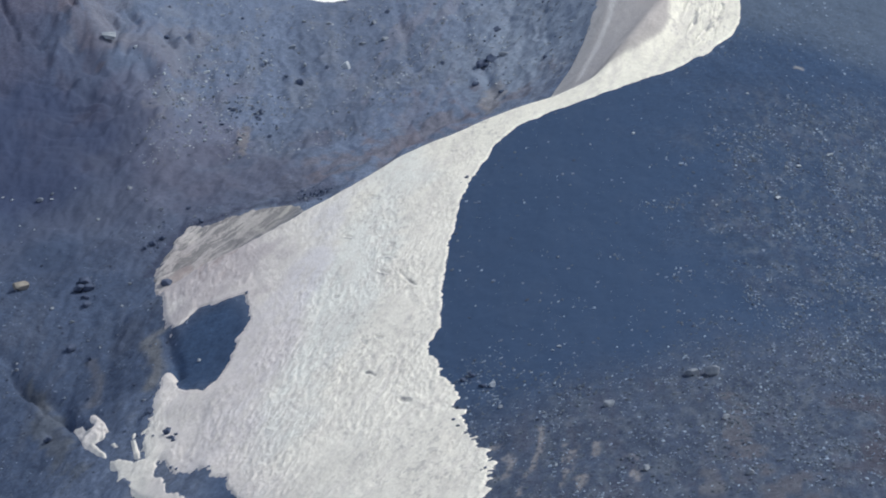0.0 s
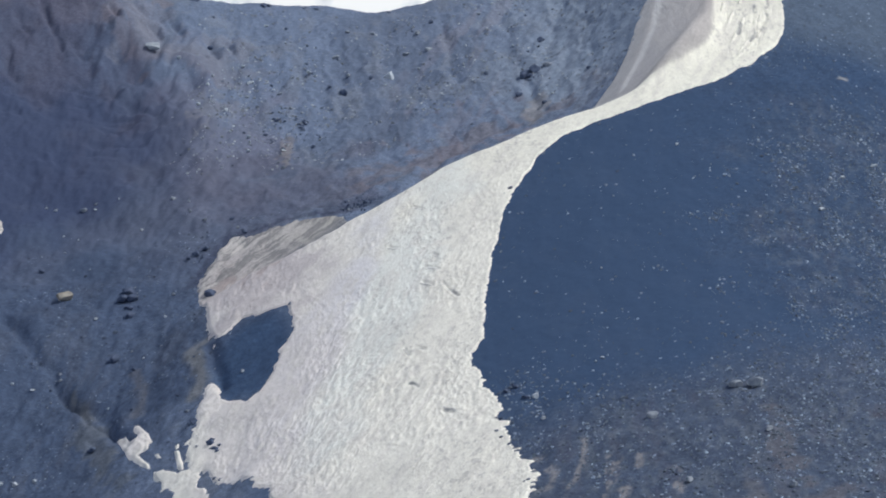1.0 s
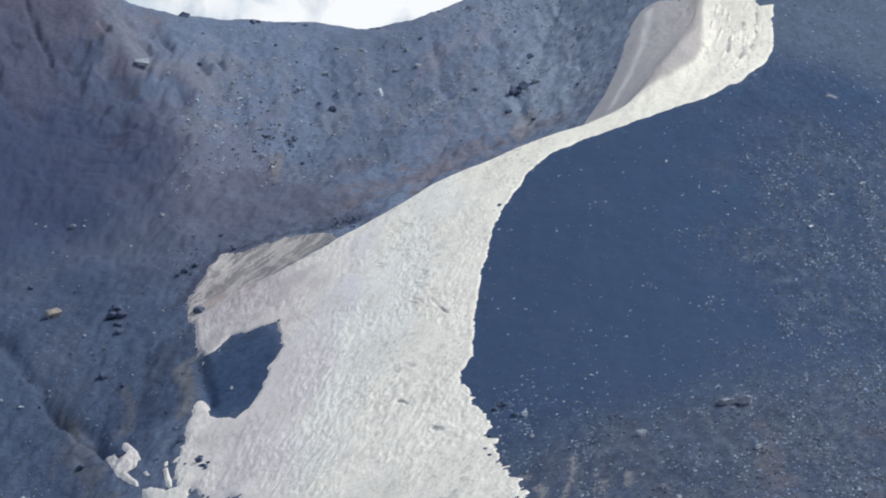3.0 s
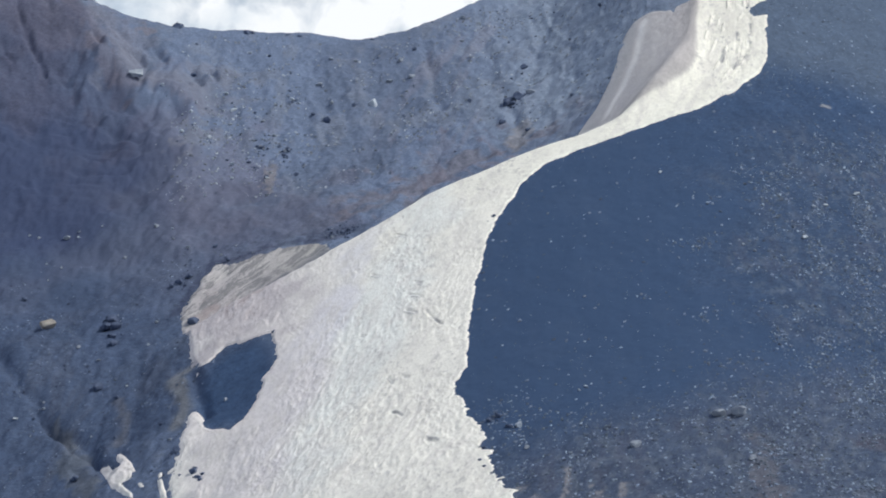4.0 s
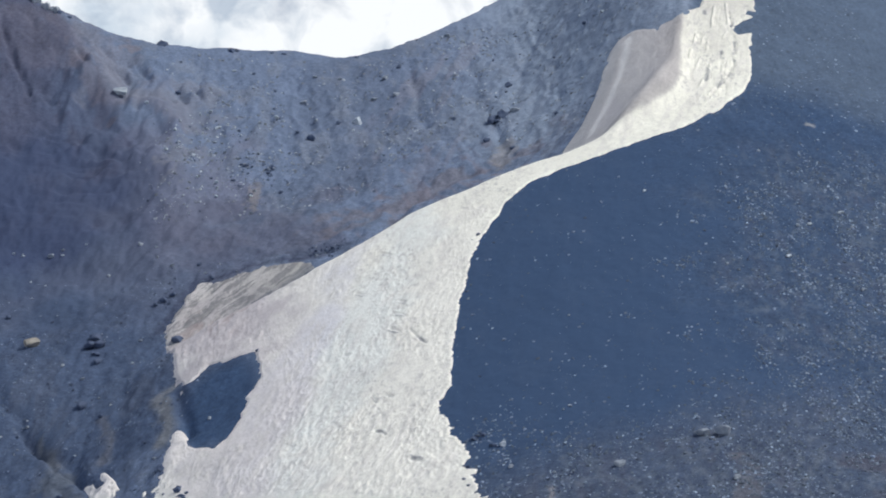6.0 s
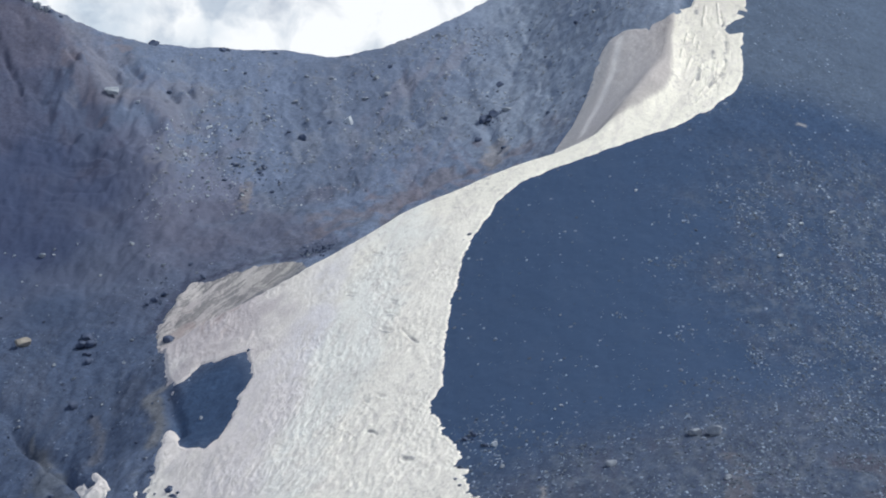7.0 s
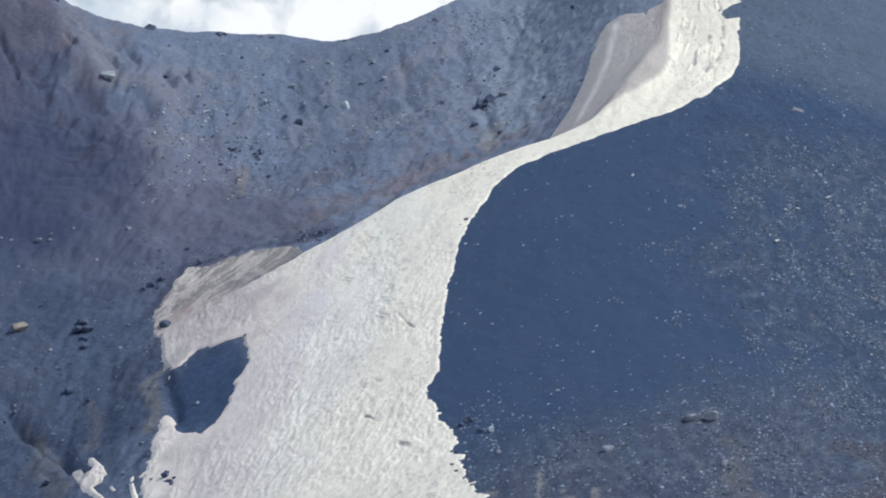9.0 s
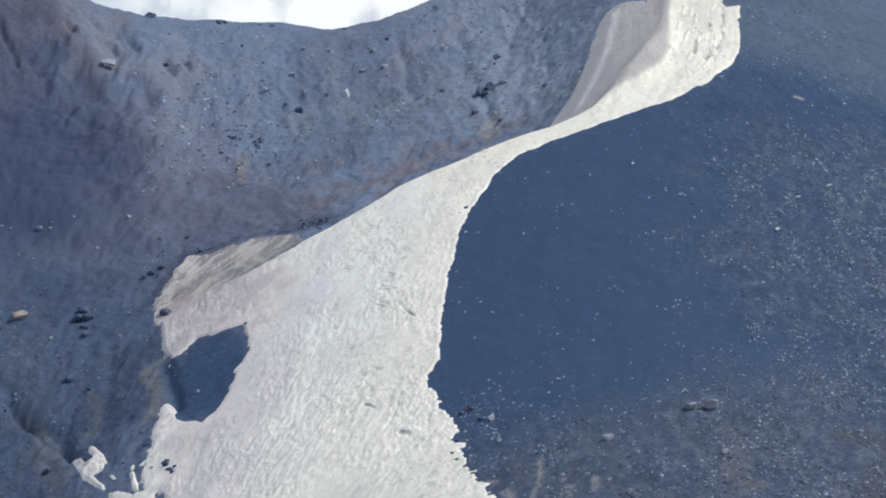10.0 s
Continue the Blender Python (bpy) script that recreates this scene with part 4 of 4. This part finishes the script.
crags((
    (-96, 998.4, 3.2, 14, 0), (20.2, 1120.3, 3.6, 14, 0), (23.3, 1122.8, 2.5, 8, 0), (24.4, 1092.7, 2.1, 8, 1), (-60.3, 1105.5, 3.9, 10, 0),
    (-53, 1102.3, 4.6, 14, 0), (-46.8, 1091.8, 2.5, 8, 0), (-61.7, 1091.3, 2.1, 7, 0), (-57.2, 1113, 2.9, 8, 1), (-31.5, 1034.5, 3.8, 16, 0), (-35.8, 1034, 3.4, 14, 0), (-28, 1035, 2.4, 8, 0),
    (-37.1, 1035, 2, 8, 0), (-78, 1019.9, 2.9, 10, 0), (-82.5, 1115.1, 1.8, 8, 2), (-77.6, 1110, 2.9, 10, 2), (-71.6, 1114.1, 2.5, 8, 1),
    (-44.6, 1155.2, 1.9, 6, 1), (-131.8, 1187, 3.6, 12, 1), (-137, 1188, 3, 8, 1),
))
crags((
    (-19.8, 1179, 3.1, 8, 1), (-27.4, 1176.3, 2.7, 7, 1), (-15.7, 1160.1, 2.6, 6, 1), (-96.1, 962.4, 1.4, 6, 0), (-69.3, 888.4, 1.7, 8, 0),
    (-75.4, 894.7, 1.7, 7, 0), (-70.8, 897, 1.5, 8, 0), (-72, 889.5, 1.4, 7, 0), (-69.9, 905, 1.2, 6, 0), (-129, 1186.7, 2.3, 6, 0), (9.7, 840.7, 2.1, 10, 0), (14.9, 832.8, 1.6, 7, 2), (62.8, 815.3, 2.1, 9, 1),
    (65.9, 818.1, 1.6, 7, 1), (41.8, 805.6, 1.3, 6, 1), (30.4, 805.7, 2.3, 7, 0),
))


# ---- loose stones ----
def stones(name, label, n, place, lo, hi, tone, seed):
    """Many small angular stones in one mesh."""
    rng = np.random.RandomState(seed)
    ico = bmesh.new()
    bmesh.ops.create_icosphere(ico, subdivisions=1, radius=0.5)
    v0 = np.array([v.co[:] for v in ico.verts])
    f0 = np.array([[v.index for v in fc.verts] for fc in ico.faces])
    ico.free()
    x, y = place(rng, n)
    n = len(x)
    s = lo * (hi / lo) ** (rng.rand(n) ** 2.6)
    z = ground_z(x, y)
    a = rng.rand(n) * 6.283
    v = v0[None] * (1 + 0.9 * (rng.rand(n, len(v0), 1) - 0.5)) * s[:, None, None] * np.array((1.3, 0.95, 0.7))
    c, sn = np.cos(a)[:, None], np.sin(a)[:, None]
    v = np.stack([v[..., 0] * c - v[..., 1] * sn, v[..., 0] * sn + v[..., 1] * c, v[..., 2]], -1)
    tx, ty = tilt(x, y)
    v[..., 2] += 0.9 * (tx[:, None] * v[..., 0] + ty[:, None] * v[..., 1])
    v = v + np.stack([x, y, z + 0.15 * s], -1)[:, None, :]
    fs = (f0[None] + (np.arange(n) * len(v0))[:, None, None]).reshape(-1, 3)
    me = bpy.data.meshes.new(name)
    me.from_pydata(v.reshape(-1, 3), [], fs)
    me.materials.append(MAT_ROCK[tone])
    return tagged(new(name, me), label, "stones", kind="stuff")


def off_snow(x, y):
    return inside_by(x, y, MAIN) < -0.6


def scatter(x0, x1, y0, y1, weight):
    def place(rng, n):
        x, y = rng.uniform(x0, x1, n * 6), rng.uniform(y0, y1, n * 6)
        ok = off_snow(x, y) & (rng.rand(n * 6) < weight(x, y))
        return x[ok][:n], y[ok][:n]
    return place


def w_dome(x, y):
    n = fbm(x, y, 16, 4)
    return front_mask(x, y) * np.clip(0.025 + 0.1 * smooth(1020, 1060, y) + smooth(62, 108, x + 50 * n) * (0.12 + 1.1 * smooth(-0.08, 0.25, fbm(x, y * 0.5, 5, 4))) * smooth(1030, 960, y) + 0.4 * smooth(870, 805, y + 25 * n) * (0.25 + smooth(-0.1, 0.25, fbm(x + 21, y * 0.5, 6, 4))), 0, 1)


def w_wall(x, y):
    n = fbm(x, y, 14, 4)
    return (1 - front_mask(x, y)) * smooth(1060, 1090, y) * (0.12 + smooth(0.0, 0.35, n) + 0.6 * blob(x, y, -58, 1108, 26, 14, 0, 1.2, 8)) * smooth(4, 14, np.interp(x, RIM_X, RIM_Y) - y) * smooth(-98, -82, x)


def w_left(x, y):
    n = fbm(x, y, 14, 4)
    return (1 - front_mask(x, y)) * smooth(1060, 1025, y) * (0.15 + smooth(0.0, 0.3, n)) * smooth(-40, -60, x) * (1 - blob(x, y, -56, 920, 13, 32, 0, 0.1))


stones("dome_stones", "pale and grey angular stones strewn over the cinder dome", 17000, scatter(0, 136, 745, 1130, w_dome), 0.15, 0.75, 4, 1)
stones("dome_gravel", "dusty grey lava gravel strewn over the cinder dome", 14000, scatter(0, 136, 745, 1130, w_dome), 0.16, 0.9, 5, 2)
stones("dome_cinders", "dark cinders strewn over the dome", 500, scatter(0, 136, 745, 1060, w_dome), 0.2, 0.8, 0, 8)
stones("wall_stones", "grey lava stones strewn on the scree wall", 3400, scatter(-130, 70, 1050, 1240, w_wall), 0.15, 1.0, 1, 3)
stones("wall_pale_stones", "pale lava stones strewn on the scree wall", 1900, scatter(-130, 70, 1050, 1240, w_wall), 0.14, 0.9, 2, 9)
stones("wall_dark_stones", "dark lava stones strewn on the scree wall", 450, scatter(-130, 70, 1050, 1240, w_wall), 0.3, 0.9, 0, 4)
stones("gully_stones", "mixed lava stones in the gully", 1500, scatter(-130, -40, 880, 1060, w_left), 0.18, 0.65, 5, 5)
stones("gully_dark_stones", "dark lava stones in the gully", 260, scatter(-130, -40, 880, 1060, w_left), 0.3, 0.9, 0, 6)
stones("pale_chips", "pale lava chips in the gully", 260, scatter(-130, -60, 900, 1070, w_left), 0.2, 0.6, 4, 7)

# single boulders lying loose among the stones
loose_boulders(110, scatter(-125, 60, 1070, 1225, w_wall), 0.6, 1.6, (0, 1, 2, 2), "on the scree wall", "boulders on the bowl wall", 21)
loose_boulders(60, scatter(5, 134, 750, 1050, w_dome), 0.6, 1.3, (1, 1, 1, 2), "on the cinder dome", "boulders on the dome", 22)
loose_boulders(28, scatter(-130, -55, 900, 1060, w_left), 0.6, 1.3, (0, 0, 1, 1), "in the dark gully", "boulders in the gully", 23)
